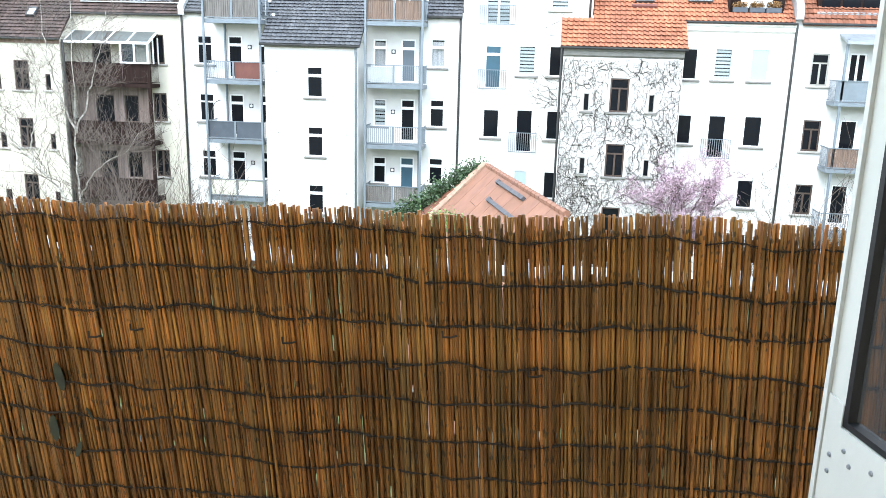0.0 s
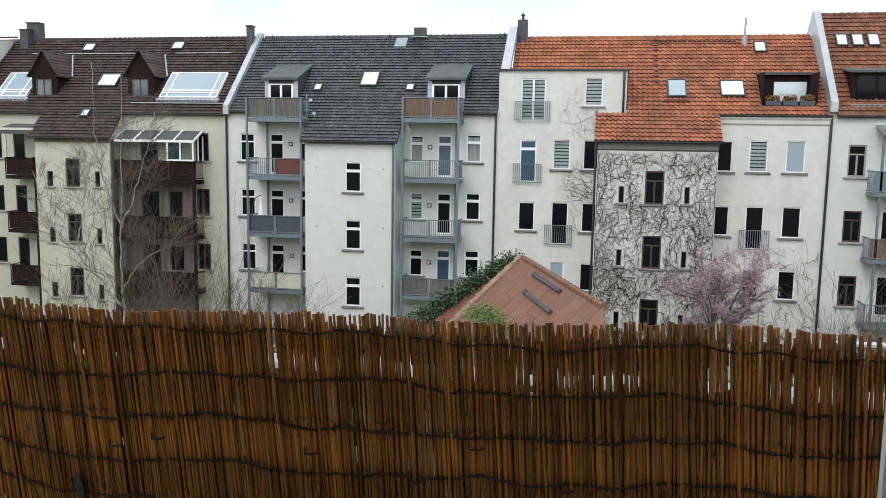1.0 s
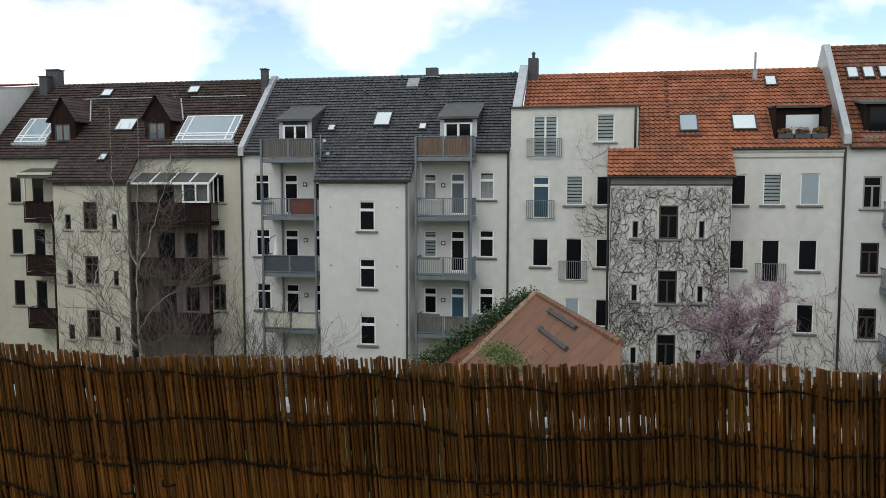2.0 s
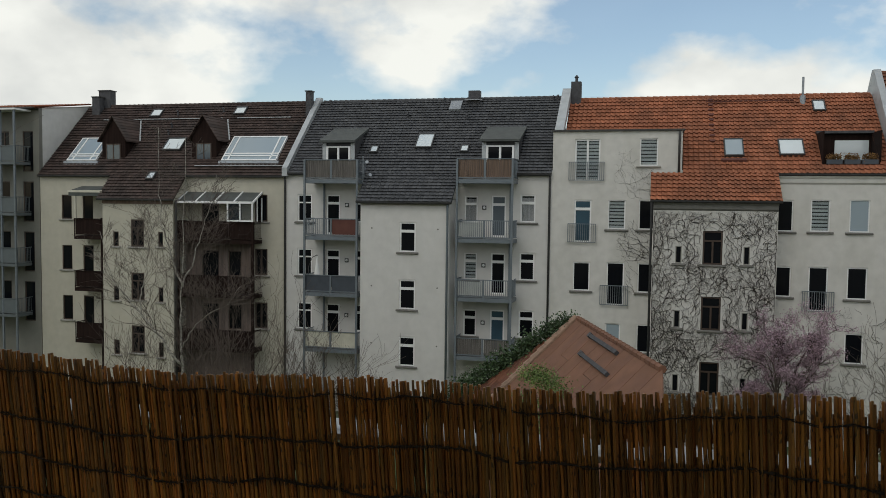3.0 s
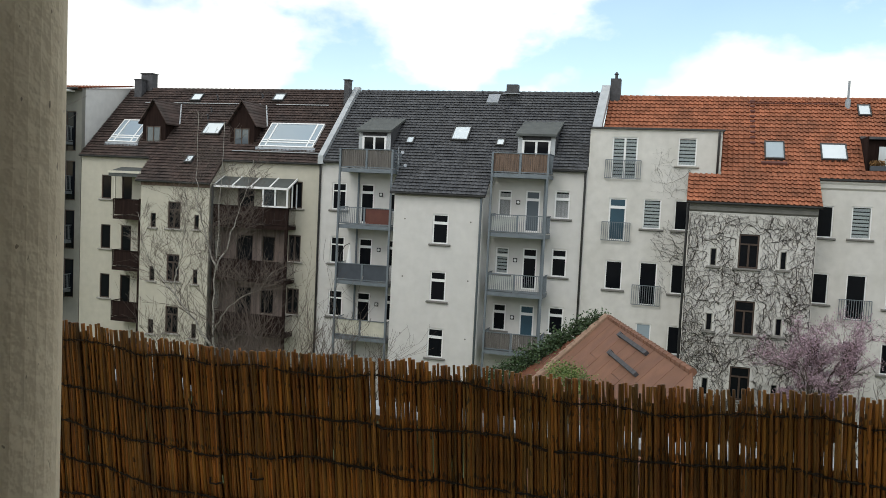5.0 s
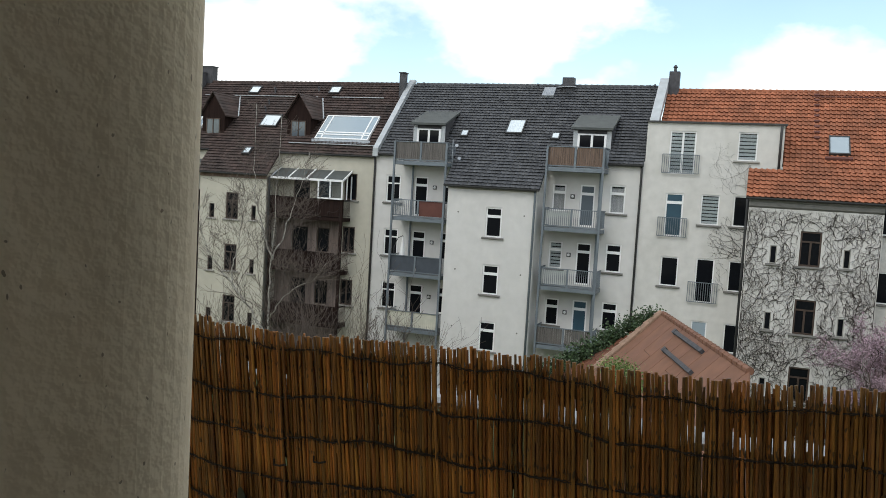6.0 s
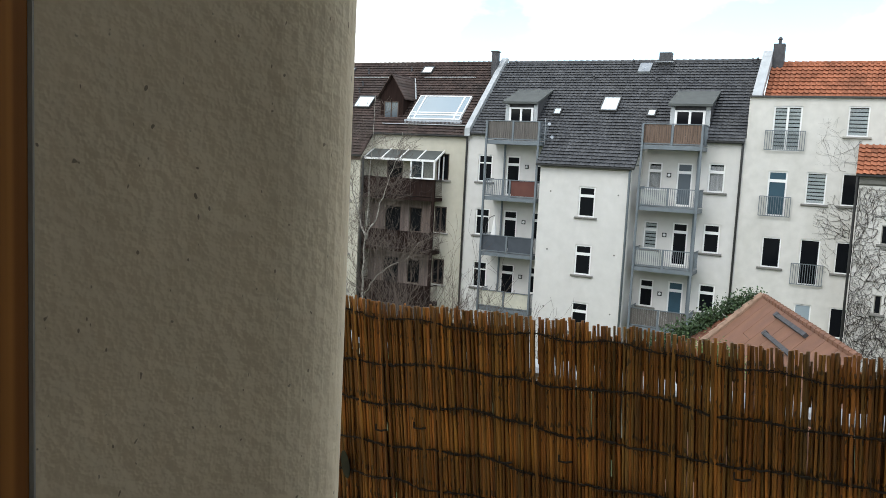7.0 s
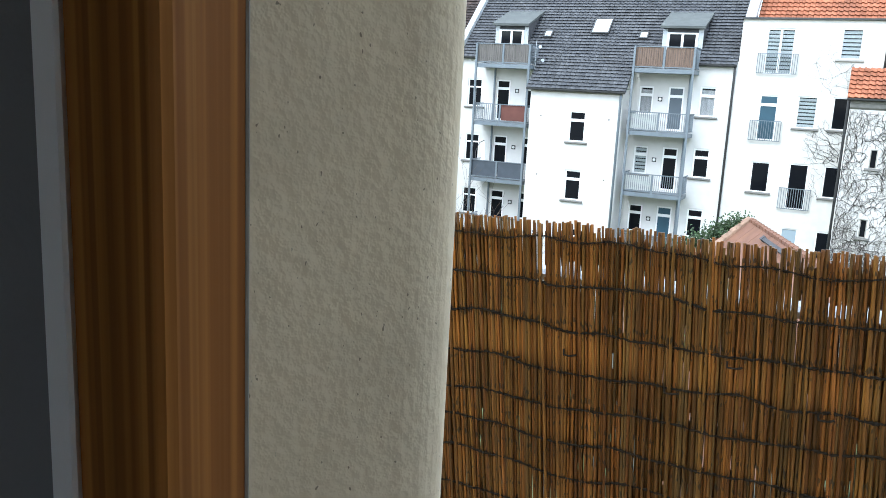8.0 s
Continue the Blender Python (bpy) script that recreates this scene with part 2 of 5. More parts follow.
M_ALU = mat("off_white_aluminium", (0.6, 0.61, 0.58), 0.45, var=0.04, scale=5, bump=0.03)
M_RUBBER = mat("black_rubber_bead", (0.012, 0.012, 0.013), 0.55, var=0.2, bump=0)
M_MESH = glass_mat("insect_mesh", (0.05, 0.055, 0.06), 0.62)
M_MESH.node_tree.nodes["Principled BSDF"].inputs["Roughness"].default_value = 0.8
M_CLOTH = mat("white_parasol_cloth", (0.78, 0.78, 0.76), 0.9, var=0.05)
M_PLANTS = mat("rusty_winter_heather", (0.2, 0.11, 0.04), 0.9, var=0.4, rand="island", rand_amount=0.4, bump=0)
M_BLUE = mat("blue_door_paint", (0.028, 0.07, 0.1), 0.5, var=0.1)


# ---- building blocks ----
class Geo:
    def __init__(self):
        self.v, self.f = [], []

    def face(self, *pts):
        n = len(self.v)
        self.v += [tuple(p) for p in pts]
        self.f.append(tuple(range(n, n + len(pts))))
        return self

    def box(self, x0, x1, y0, y1, z0, z1):
        n = len(self.v)
        self.v += [(x, y, z) for z in (z0, z1) for x, y in ((x0, y0), (x1, y0), (x1, y1), (x0, y1))]
        for q in ((3, 2, 1, 0), (4, 5, 6, 7), (0, 1, 5, 4), (1, 2, 6, 5), (2, 3, 7, 6), (3, 0, 4, 7)):
            self.f.append(tuple(n + i for i in q))
        return self

    def prism(self, poly, axis, lo, hi):
        """A polygon of (a, b) pairs drawn out along an axis: x: (y, z), y: (x, z), z: (x, y)."""
        def at(a, b, c):
            return {"x": (c, a, b), "y": (a, c, b), "z": (a, b, c)}[axis]
        n, k = len(self.v), len(poly)
        self.v += [at(a, b, c) for c in (lo, hi) for a, b in poly]
        self.f += [tuple(range(n + k - 1, n - 1, -1)), tuple(range(n + k, n + 2 * k))]
        self.f += [(n + i, n + (i + 1) % k, n + k + (i + 1) % k, n + k + i) for i in range(k)]
        return self

    def tube(self, pts, radii, sides=5):
        n0 = len(self.v)
        pts = [Vector(p) for p in pts]
        for i, p in enumerate(pts):
            d = (pts[min(i + 1, len(pts) - 1)] - pts[max(i - 1, 0)])
            d = d.normalized() if d.length > 1e-9 else Vector((0, 0, 1))
            a = d.cross(Vector((0.3, 1, 0.1))).normalized()
            b = d.cross(a)
            r = radii[i] if hasattr(radii, "__len__") else radii
            for k in range(sides):
                w = 2 * math.pi * k / sides
                self.v.append(tuple(p + (a * math.cos(w) + b * math.sin(w)) * r))
        for i in range(len(pts) - 1):
            for k in range(sides):
                q = n0 + i * sides
                self.f.append((q + k, q + (k + 1) % sides, q + sides + (k + 1) % sides, q + sides + k))
        self.f.append(tuple(n0 + k for k in reversed(range(sides))))
        self.f.append(tuple(n0 + (len(pts) - 1) * sides + k for k in range(sides)))
        return self

    def mesh(self, name, material, smooth=False):
        me = bpy.data.meshes.new(name)
        me.from_pydata(self.v, [], self.f)
        if material:
            me.materials.append(material)
        if smooth:
            me.polygons.foreach_set("use_smooth", [True] * len(me.polygons))
        me.update()
        return me


def part(name, geo, material, parent=None, label="", smooth=False):
    ob = new(name, geo.mesh(name, material, smooth))
    if parent:
        ob.parent = parent
        ob.matrix_parent_inverse = parent.matrix_basis.inverted()
    return tagged(ob, label)


def thing(name, place, label, category, group="", kind=""):
    ob = new(name)
    ob.matrix_basis = Matrix.Translation(place)
    ob.empty_display_size = 0.2
    return tagged(ob, label, category, group, kind)


def wall(name, x0, x1, z0, z1, y, holes, material, parent, thick=0.34, label=""):
    """A front wall facing -y with openings through it; holes: (x0, x1, z0, z1)."""
    hs = [h for h in holes if h[1] > x0 and h[0] < x1]
    xs = sorted({x0, x1, *[min(max(v, x0), x1) for h in hs for v in h[:2]]})
    zs = sorted({z0, z1, *[min(max(v, z0), z1) for h in hs for v in h[2:]]})
    g = Geo()
    y2 = y + thick

    def solid(i, j):
        if not (0 <= i < len(xs) - 1 and 0 <= j < len(zs) - 1):
            return False
        cx, cz = (xs[i] + xs[i + 1]) / 2, (zs[j] + zs[j + 1]) / 2
        return not any(h[0] < cx < h[1] and h[2] < cz < h[3] for h in hs)

    for i in range(len(xs) - 1):
        for j in range(len(zs) - 1):
            if not solid(i, j):
                continue
            a, b, c, d = xs[i], xs[i + 1], zs[j], zs[j + 1]
            g.face((a, y, c), (b, y, c), (b, y, d), (a, y, d))
            g.face((b, y2, c), (a, y2, c), (a, y2, d), (b, y2, d))
            if not solid(i - 1, j):
                g.face((a, y2, c), (a, y, c), (a, y, d), (a, y2, d))
            if not solid(i + 1, j):
                g.face((b, y, c), (b, y2, c), (b, y2, d), (b, y, d))
            if not solid(i, j - 1):
                g.face((a, y2, c), (b, y2, c), (b, y, c), (a, y, c))
            if not solid(i, j + 1):
                g.face((a, y, d), (b, y, d), (b, y2, d), (a, y2, d))
    return part(name, g, material, parent, label)


def window(house, hole, y, style="plain", sill=True, frame_mat=None, pane_mat=None, sill_mat=None, inside=""):
    """A window or glazed door set 12 cm back in its opening."""
    x0, x1, z0, z1 = hole
    fm, pm = frame_mat or M_PVC, pane_mat or M_PANE
    g = Geo()
    yf, yb, t = y + 0.05, y + 0.14, min(0.07 if style == "plain" else 0.09, 0.15 * (x1 - x0))
    g.box(x0, x0 + t, yf, yb, z0, z1).box(x1 - t, x1, yf, yb, z0, z1)
    g.box(x0 + t, x1 - t, yf, yb, z0, z0 + t).box(x0 + t, x1 - t, yf, yb, z1 - t, z1)
    cells = [(x0 + t, x1 - t, z0 + t, z1 - t)]
    if style == "transom":
        zt = z1 - 0.3 * (z1 - z0) if z1 - z0 < 2.2 else z1 - 0.55
        g.box(x0 + t, x1 - t, yf - 0.015, yb, zt - 0.085, zt + 0.085)
        cells = [(x0 + t, x1 - t, z0 + t, zt - 0.085), (x0 + t, x1 - t, zt + 0.085, z1 - t)]
    elif style == "casement":
        xm, zt = (x0 + x1) / 2, z1 - 0.3 * (z1 - z0)
        g.box(x0 + t, x1 - t, yf - 0.01, yb, zt - 0.045, zt + 0.045).box(xm - 0.05, xm + 0.05, yf - 0.02, yb, z0 + t, zt - 0.045)
        cells = [(x0 + t, xm - 0.05, z0 + t, zt - 0.045), (xm + 0.05, x1 - t, z0 + t, zt - 0.045), (x0 + t, x1 - t, zt + 0.045, z1 - t)]
    elif style == "double":
        xm = (x0 + x1) / 2
        g.box(xm - 0.06, xm + 0.06, yf - 0.01, yb, z0 + t, z1 - t)
        cells = [(x0 + t, xm - 0.06, z0 + t, z1 - t), (xm + 0.06, x1 - t, z0 + t, z1 - t)]
    w = part("window", g, fm, house)
    for a, b, c, d in cells:
        part("pane", Geo().box(a, b, yf + 0.03, yf + 0.045, c, d), M_CLEAR if inside else pm, w)
    if inside:
        a, b, c, d = x0 + t, x1 - t, z0 + t, z1 - t
        if inside == "blind":
            k = Geo()
            n = int((d - c) / 0.2)
            for i in range(n):
                z = c + (d - c) * i / n
                k.box(a, b, yb + 0.01, yb + 0.03, z + 0.01, z + (d - c) / n - 0.055)
            part("blind", k, M_BLIND, w)
        else:
            k, n = Geo(), 18
            for i in range(n):
                xa, xb = a + (b - a) * i / n, a + (b - a) * (i + 1) / n
                ya, yc = yb + 0.03 + 0.02 * (i % 2), yb + 0.03 + 0.02 * ((i + 1) % 2)
                k.face((xa, ya, c), (xb, yc, c), (xb, yc, d - 0.1), (xa, ya, d - 0.1))
            part("curtain", k, M_CURTAIN, w)
        # Black sheet in place of the room's darkness.
        part("dark_room_sheet", Geo().box(a, b, y + 0.31, y + 0.33, c, d), M_PANE, w)
    if sill:
        part("sill", Geo().prism([(y - 0.13, z0 - 0.1), (y - 0.05, z0 - 0.13), (y + 0.1, z0 - 0.13), (y + 0.1, z0), (y - 0.02, z0), (y - 0.13, z0 - 0.04)], "x", x0 - 0.19, x1 + 0.19),
             sill_mat or M_SILL, w)
    return w


def guard(house, x0, x1, z0, z1, y):
    """A French balcony's bar railing."""
    g = Geo()
    for z in (z0, z1):
        g.box(x0, x1, y - 0.17, y - 0.13, z - 0.02, z + 0.02)
    for x in (x0, x1):
        g.box(x - 0.018, x + 0.018, y - 0.168, y - 0.132, z0, z1)
    n, rods = max(4, int((x1 - x0) / 0.12)), []
    for i in range(1, n):
        x = x0 + (x1 - x0) * i / n
        rods.append(Geo().box(x - 0.014, x + 0.014, y - 0.165, y - 0.135, z0 + 0.021, z1 - 0.021))
    for x in (x0, x1):
        g.box(x - 0.02, x + 0.02, y - 0.17, y + 0.02, z1 - 0.04, z1).box(x - 0.02, x + 0.02, y - 0.17, y + 0.02, z0, z0 + 0.04)
    w = part("window_railing", g, M_STEEL, house)
    for r in rods:
        part("baluster", r, M_STEEL, w)
    return w


def balcony(house, x0, x1, y0, y1, s, kinds, top=1.4, steel=None, slab=0.24, posts=True):
    """A steel balcony: slab from height s, railing fields of the given kinds along its front, plain bars at its sides."""
    steel = steel or M_STEEL
    b = part("balcony", Geo().box(x0, x1, y0, y1, s, s + slab), steel, house)
    zt, zb = s + top, s + slab + 0.09
    n = len(kinds)
    for i, kind in enumerate(kinds):
        a, c = x0 + (x1 - x0) * i / n + 0.03, x0 + (x1 - x0) * (i + 1) / n - 0.03
        g = Geo()
        for z in (zb, zt - 0.03):
            g.box(a, c, y0, y0 + 0.04, z - 0.025, z + 0.025)
        for x in (a, c):
            g.box(x - 0.03, x + 0.03, y0 + 0.001, y0 + 0.039, s + slab, zt)
        if kind == "bars":
            k = int((c - a) / 0.12)
            for j in range(1, k):
                x = a + (c - a) * j / k
                part("baluster", Geo().box(x - 0.014, x + 0.014, y0 + 0.008, y0 + 0.032, zb + 0.026, zt - 0.056), steel, b)
        part("railing", g, steel, b)
        if kind not in ("bars", "open"):
            m = max(1, int((c - a) / 0.14)) if kind in (M_PLANK, M_PLANKB, M_CREAMP) else 1
            for j in range(m):
                xa, xb = a + 0.05 + (c - a - 0.1) * j / m, a + 0.05 + (c - a - 0.1) * (j + 1) / m
                part("plank" if m > 1 else "panel", Geo().box(xa, xb - (0.012 if m > 1 else 0), y0 + 0.05, y0 + 0.075, zb + 0.03, zt - 0.06), kind, b)
    g = Geo()
    for x in (x0 + 0.02, x1 - 0.02):
        g.box(x - 0.02, x + 0.02, y0 + 0.04, y1, zt - 0.05, zt).box(x - 0.02, x + 0.02, y0 + 0.04, y1, zb - 0.02, zb + 0.02)
        k = int((y1 - y0) / 0.13)
        for j in range(1, k):
            y = y0 + (y1 - y0) * j / k
            g.box(x - 0.01, x + 0.01, y - 0.01, y + 0.01, zb, zt - 0.05)
    tagged(part("side_railing", g, steel, b), kind="stuff")
    return b


def tiled(name, x0, x1, y0, z0, y1, z1, material, parent, tw=0.3, th=0.38, holes=(), label="", wave=0.036):
    """A tiled roof slope from the eave (y0, z0) up to (y1, z1); holes: (x0, x1, y0, y1) left open."""
    run = math.hypot(y1 - y0, z1 - z0)
    uy, uz = (y1 - y0) / run, (z1 - z0) / run
    ny, nz = -uz, uy
    rows, cols = max(1, round(run / th)), max(1, round((x1 - x0) / tw))
    h, w = run / rows, (x1 - x0) / cols
    rng = random.Random(name + str(x0))
    g = Geo()
    prof = ((0, 0.1 * wave), (0.14, 0.85 * wave), (0.3, wave), (0.5, 0.35 * wave), (0.74, 0.0), (0.97, 0.0))
    m = len(prof)
    for r in range(rows):
        for c in range(cols):
            xc, yc = x0 + (c + 0.5) * w, y0 + uy * (r + 0.5) * h
            if any(a < xc < b and p < yc < q for a, b, p, q in holes):
                continue
            j = rng.uniform(-0.006, 0.006)
            n = len(g.v)
            for s, lift in ((r * h - 0.03, 0.085 + j), (r * h + h, 0.012 + j)):
                for px, pz in prof:
                    k = lift + pz
                    g.v.append((x0 + (c + px) * w, y0 + uy * s + ny * k, z0 + uz * s + nz * k))
            for px, pz in prof:
                s, k = r * h + 0.05, -0.005
                g.v.append((x0 + (c + px) * w, y0 + uy * s + ny * k, z0 + uz * s + nz * k))
            for i in range(m - 1):
                g.f.append((n + i, n + i + 1, n + m + 1 + i, n + m + i))
                g.f.append((n + 2 * m + i, n + 2 * m + 1 + i, n + 1 + i, n + i))
    ob = part(name, g, material, parent, label)
    # boarding under the tiles, with the same openings
    xs = sorted({x0, x1, *[v for q in holes for v in q[:2] if x0 < v < x1]})
    ys = sorted({y0, y1, *[v for q in holes for v in q[2:] if y0 < v < y1]})
    u = Geo()
    for i in range(len(xs) - 1):
        for k in range(len(ys) - 1):
            cx, cy = (xs[i] + xs[i + 1]) / 2, (ys[k] + ys[k + 1]) / 2
            if any(a < cx < b and p < cy < q for a, b, p, q in holes):
                continue
            za, zb = (z0 + (ys[m] - y0) / uy * uz - 0.012 for m in (k, k + 1))
            a, b, p, q = xs[i], xs[i + 1], ys[k], ys[k + 1]
            u.face((a, p, za), (b, p, za), (b, q, zb), (a, q, zb))
            u.face((a, q, zb - 0.1), (b, q, zb - 0.1), (b, p, za - 0.1), (a, p, za - 0.1))
    part("roof_boarding", u, material, ob)
    return tagged(ob, kind="stuff")


def ridge(parent, x0, x1, y, z, material, step=0.4):
    g = Geo()
    n = int((x1 - x0) / step)
    for i in range(n):
        a = x0 + (x1 - x0) * i / n
        g.tube([(a, y, z), (a + (x1 - x0) / n + 0.03, y, z - 0.015)], [0.13, 0.11], 7)
    return part("ridge_tiles", g, material, parent)


def skylight(parent, x0, x1, y0, y1, plane, pane=None, frame_mat=None, bars=()):
    """A roof window on a slope; plane: (y, z, rise)."""
    py, pz, k = plane
    c = 1 / math.hypot(1, k)

    def at(x, y, up):
        return (x, y - up * k * c, pz + (y - py) * k + up * c)

    def slab(g, a, b, p, q, lo, hi):
        n = len(g.v)
        g.v += [at(x, y, u) for u in (lo, hi) for x, y in ((a, p), (b, p), (b, q), (a, q))]
        for s in ((3, 2, 1, 0), (4, 5, 6, 7), (0, 1, 5, 4), (1, 2, 6, 5), (2, 3, 7, 6), (3, 0, 4, 7)):
            g.f.append(tuple(n + i for i in s))

    g, t = Geo(), 0.07
    slab(g, x0, x0 + t, y0, y1, 0, 0.2)
    slab(g, x1 - t, x1, y0, y1, 0, 0.2)
    slab(g, x0 + t, x1 - t, y0, y0 + t, 0, 0.2)
    slab(g, x0 + t, x1 - t, y1 - t, y1, 0, 0.2)
    w = part("skylight", g, frame_mat or M_GUTTER, parent)
    for a, b, p, q in bars:
        k3 = Geo()
        slab(k3, a, b, p, q, 0.13, 0.21)
        part("glazing_bar", k3, frame_mat or M_GUTTER, w)
    k2 = Geo()
    slab(k2, x0 + t, x1 - t, y0 + t, y1 - t, 0.09, 0.165)
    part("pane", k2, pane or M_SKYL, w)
    return w


def gutter(parent, x0, x1, y, z, material=None):
    g = Geo()
    prof = [(y - 0.14, z), (y - 0.13, z - 0.08), (y - 0.07, z - 0.13), (y - 0.01, z - 0.08), (y, z), (y - 0.02, z), (y - 0.07, z - 0.1), (y - 0.12, z)]
    g.prism(prof, "x", x0, x1)
    return part("gutter", g, material or M_GUTTER, parent)


def downpipe(parent, x, y, z0, z1, material=None):
    return part("downpipe", Geo().tube([(x, y - 0.1, z1), (x, y - 0.12, z1 - 0.25), (x, y - 0.08, z1 - 0.6), (x, y - 0.08, z0)], 0.07, 8), material or M_GUTTER, parent, smooth=True)


def lamp(parent, x, y, z):
    g = Geo().box(x - 0.13, x + 0.13, y - 0.03, y, z - 0.13, z + 0.13)
    l = part("wall_lamp", g, M_GUTTER, parent)
    part("lamp_glass", Geo().tube([(x, y - 0.03, z), (x, y - 0.09, z)], [0.09, 0.07], 10), M_PVC, l)


# ---- ground ----
tagged(part("ground", Geo().face((-1500, -1500, 0), (1500, -1500, 0), (1500, 1500, 0), (-1500, 1500, 0)), M_GRASS), "patchy courtyard grass around the houses", "ground", kind="structure")

LEVELS = (0, 1, 2)
STOREY = 3.6

# ---- cream house with dark brown roof ----
h1 = thing("apartment_house", (-33, 52, 0), "cream rendered apartment house with dark brown tiled roof", "house", "houses across the courtyard")
Y0, E1, RISE1 = 50.0, 15.7, 0.955
holes = [(-25.93, -25.0, 12.42 - 3.6 * k, 14.22 - 3.62 * k) for k in LEVELS]
holes += [(-41.1, -40.27, 12.36 - 3.62 * k, 14.08 - 3.6 * k) for k in LEVELS]
holes += [(-39.35, -38.5, 11.6 - 3.62 * k, 14.1 - 3.6 * k) for k in LEVELS]
inner = [(-29.9, -28.6, 11.6 - 3.62 * k, 14.0 - 3.6 * k) for k in LEVELS] + [(-27.9, -26.9, 12.3 - 3.62 * k, 14.0 - 3.6 * k) for k in LEVELS]
wall("facade_wall", -42.9, -23.75, 0, E1, Y0, holes + inner, M_CREAM, h1)
for i, h in enumerate(holes + inner):
    window(h1, h, Y0, "double" if i < 3 else "plain", sill=i < 6, frame_mat=M_BROWNFR, sill_mat=M_SILL)
WC = 48.5
holes = [(-34.4, -33.38, 10.6 - 3.63 * k, 12.45 - 3.62 * k) for k in LEVELS]
small = [(-35.78, -35.35, 10.6 - 3.72 * k, 11.6 - 3.72 * k) for k in LEVELS] + [(-32.3, -31.93, 10.64 - 3.75 * k, 11.64 - 3.75 * k) for k in LEVELS]
wall("wing_wall", -36.6, -31.15, 0, 13.95, WC, holes + small, M_CREAM, h1)
for x, a in ((-36.6, 0), (-31.15, -0.3)):
    part("wing_side_wall", Geo().box(x + a, x + a + 0.3, WC + 0.34, Y0, 0, 13.95), M_CREAM, h1)
for h in holes:
    window(h1, h, WC, "casement", frame_mat=M_BROWNFR)
for h in small:
    window(h1, h, WC, "plain", frame_mat=M_BROWNFR)
P1 = (Y0, E1, RISE1)
tiled("roof", -42.9, -23.75, Y0 - 0.25, E1 - 0.24, 55.5, 20.95, M_TILE_BROWN, h1, th=0.29, wave=0.022)
tiled("wing_roof", -36.85, -30.95, WC - 0.3, 13.83, Y0 - 0.2, E1 - 0.2, M_TILE_BROWN, h1, th=0.29, wave=0.022)
part("wing_gable_infill", Geo().prism([(WC + 0.1, 13.9), (Y0 + 0.2, 13.9), (Y0 + 0.2, E1 - 0.05), (Y0 - 0.1, E1 - 0.3)], "x", -36.6, -31.15), M_CREAM, h1)
tiled("rear_roof", -42.9, -23.75, 61.0, 15.6, 55.5, 20.95, M_TILE_BROWN, h1, tw=1.2, th=1.2)
ridge(h1, -42.6, -23.8, 55.5, 20.98, M_TILE_BROWN)
part("rear_wall", Geo().box(-42.9, -23.75, 60.6, 61, 0, 15.6), M_CREAM, h1)
gutter(h1, -42.9, -36.9, Y0 - 0.2, E1 - 0.22)
gutter(h1, -30.9, -23.75, Y0 - 0.2, E1 - 0.22)
gutter(h1, -36.85, -30.95, WC - 0.25, 13.85)
part("eave_board", Geo().box(-36.6, -31.15, WC - 0.06, WC, 13.5, 13.85), M_PLANKB, h1)
downpipe(h1, -31.0, WC + 0.2, 0, 13.75)
for x0, x1, y0, y1 in ((-36.85, -35.95, 54.4, 55.05), (-29.95, -29.05, 54.5, 55.12), (-33.95, -32.5, 51.58, 52.55), (-33.8, -33.2, 49.36, 49.9)):
    skylight(h1, x0, x1, y0, y1, P1)
for x0, x1 in ((-41.2, -38.75), (-28.8, -24.7)):
    xa, xb = x0 + 0.45, x1 - 0.55
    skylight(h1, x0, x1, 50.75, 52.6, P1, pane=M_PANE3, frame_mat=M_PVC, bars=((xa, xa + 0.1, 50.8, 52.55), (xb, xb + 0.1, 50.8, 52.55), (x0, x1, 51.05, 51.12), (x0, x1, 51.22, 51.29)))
    g = Geo().prism([(50.55, 16.2), (50.85, 16.2), (50.85, 16.55), (50.6, 16.5)], "x", x0 - 0.2, x1 + 0.2)
    part("skylight_apron", g, M_ZINC, h1)
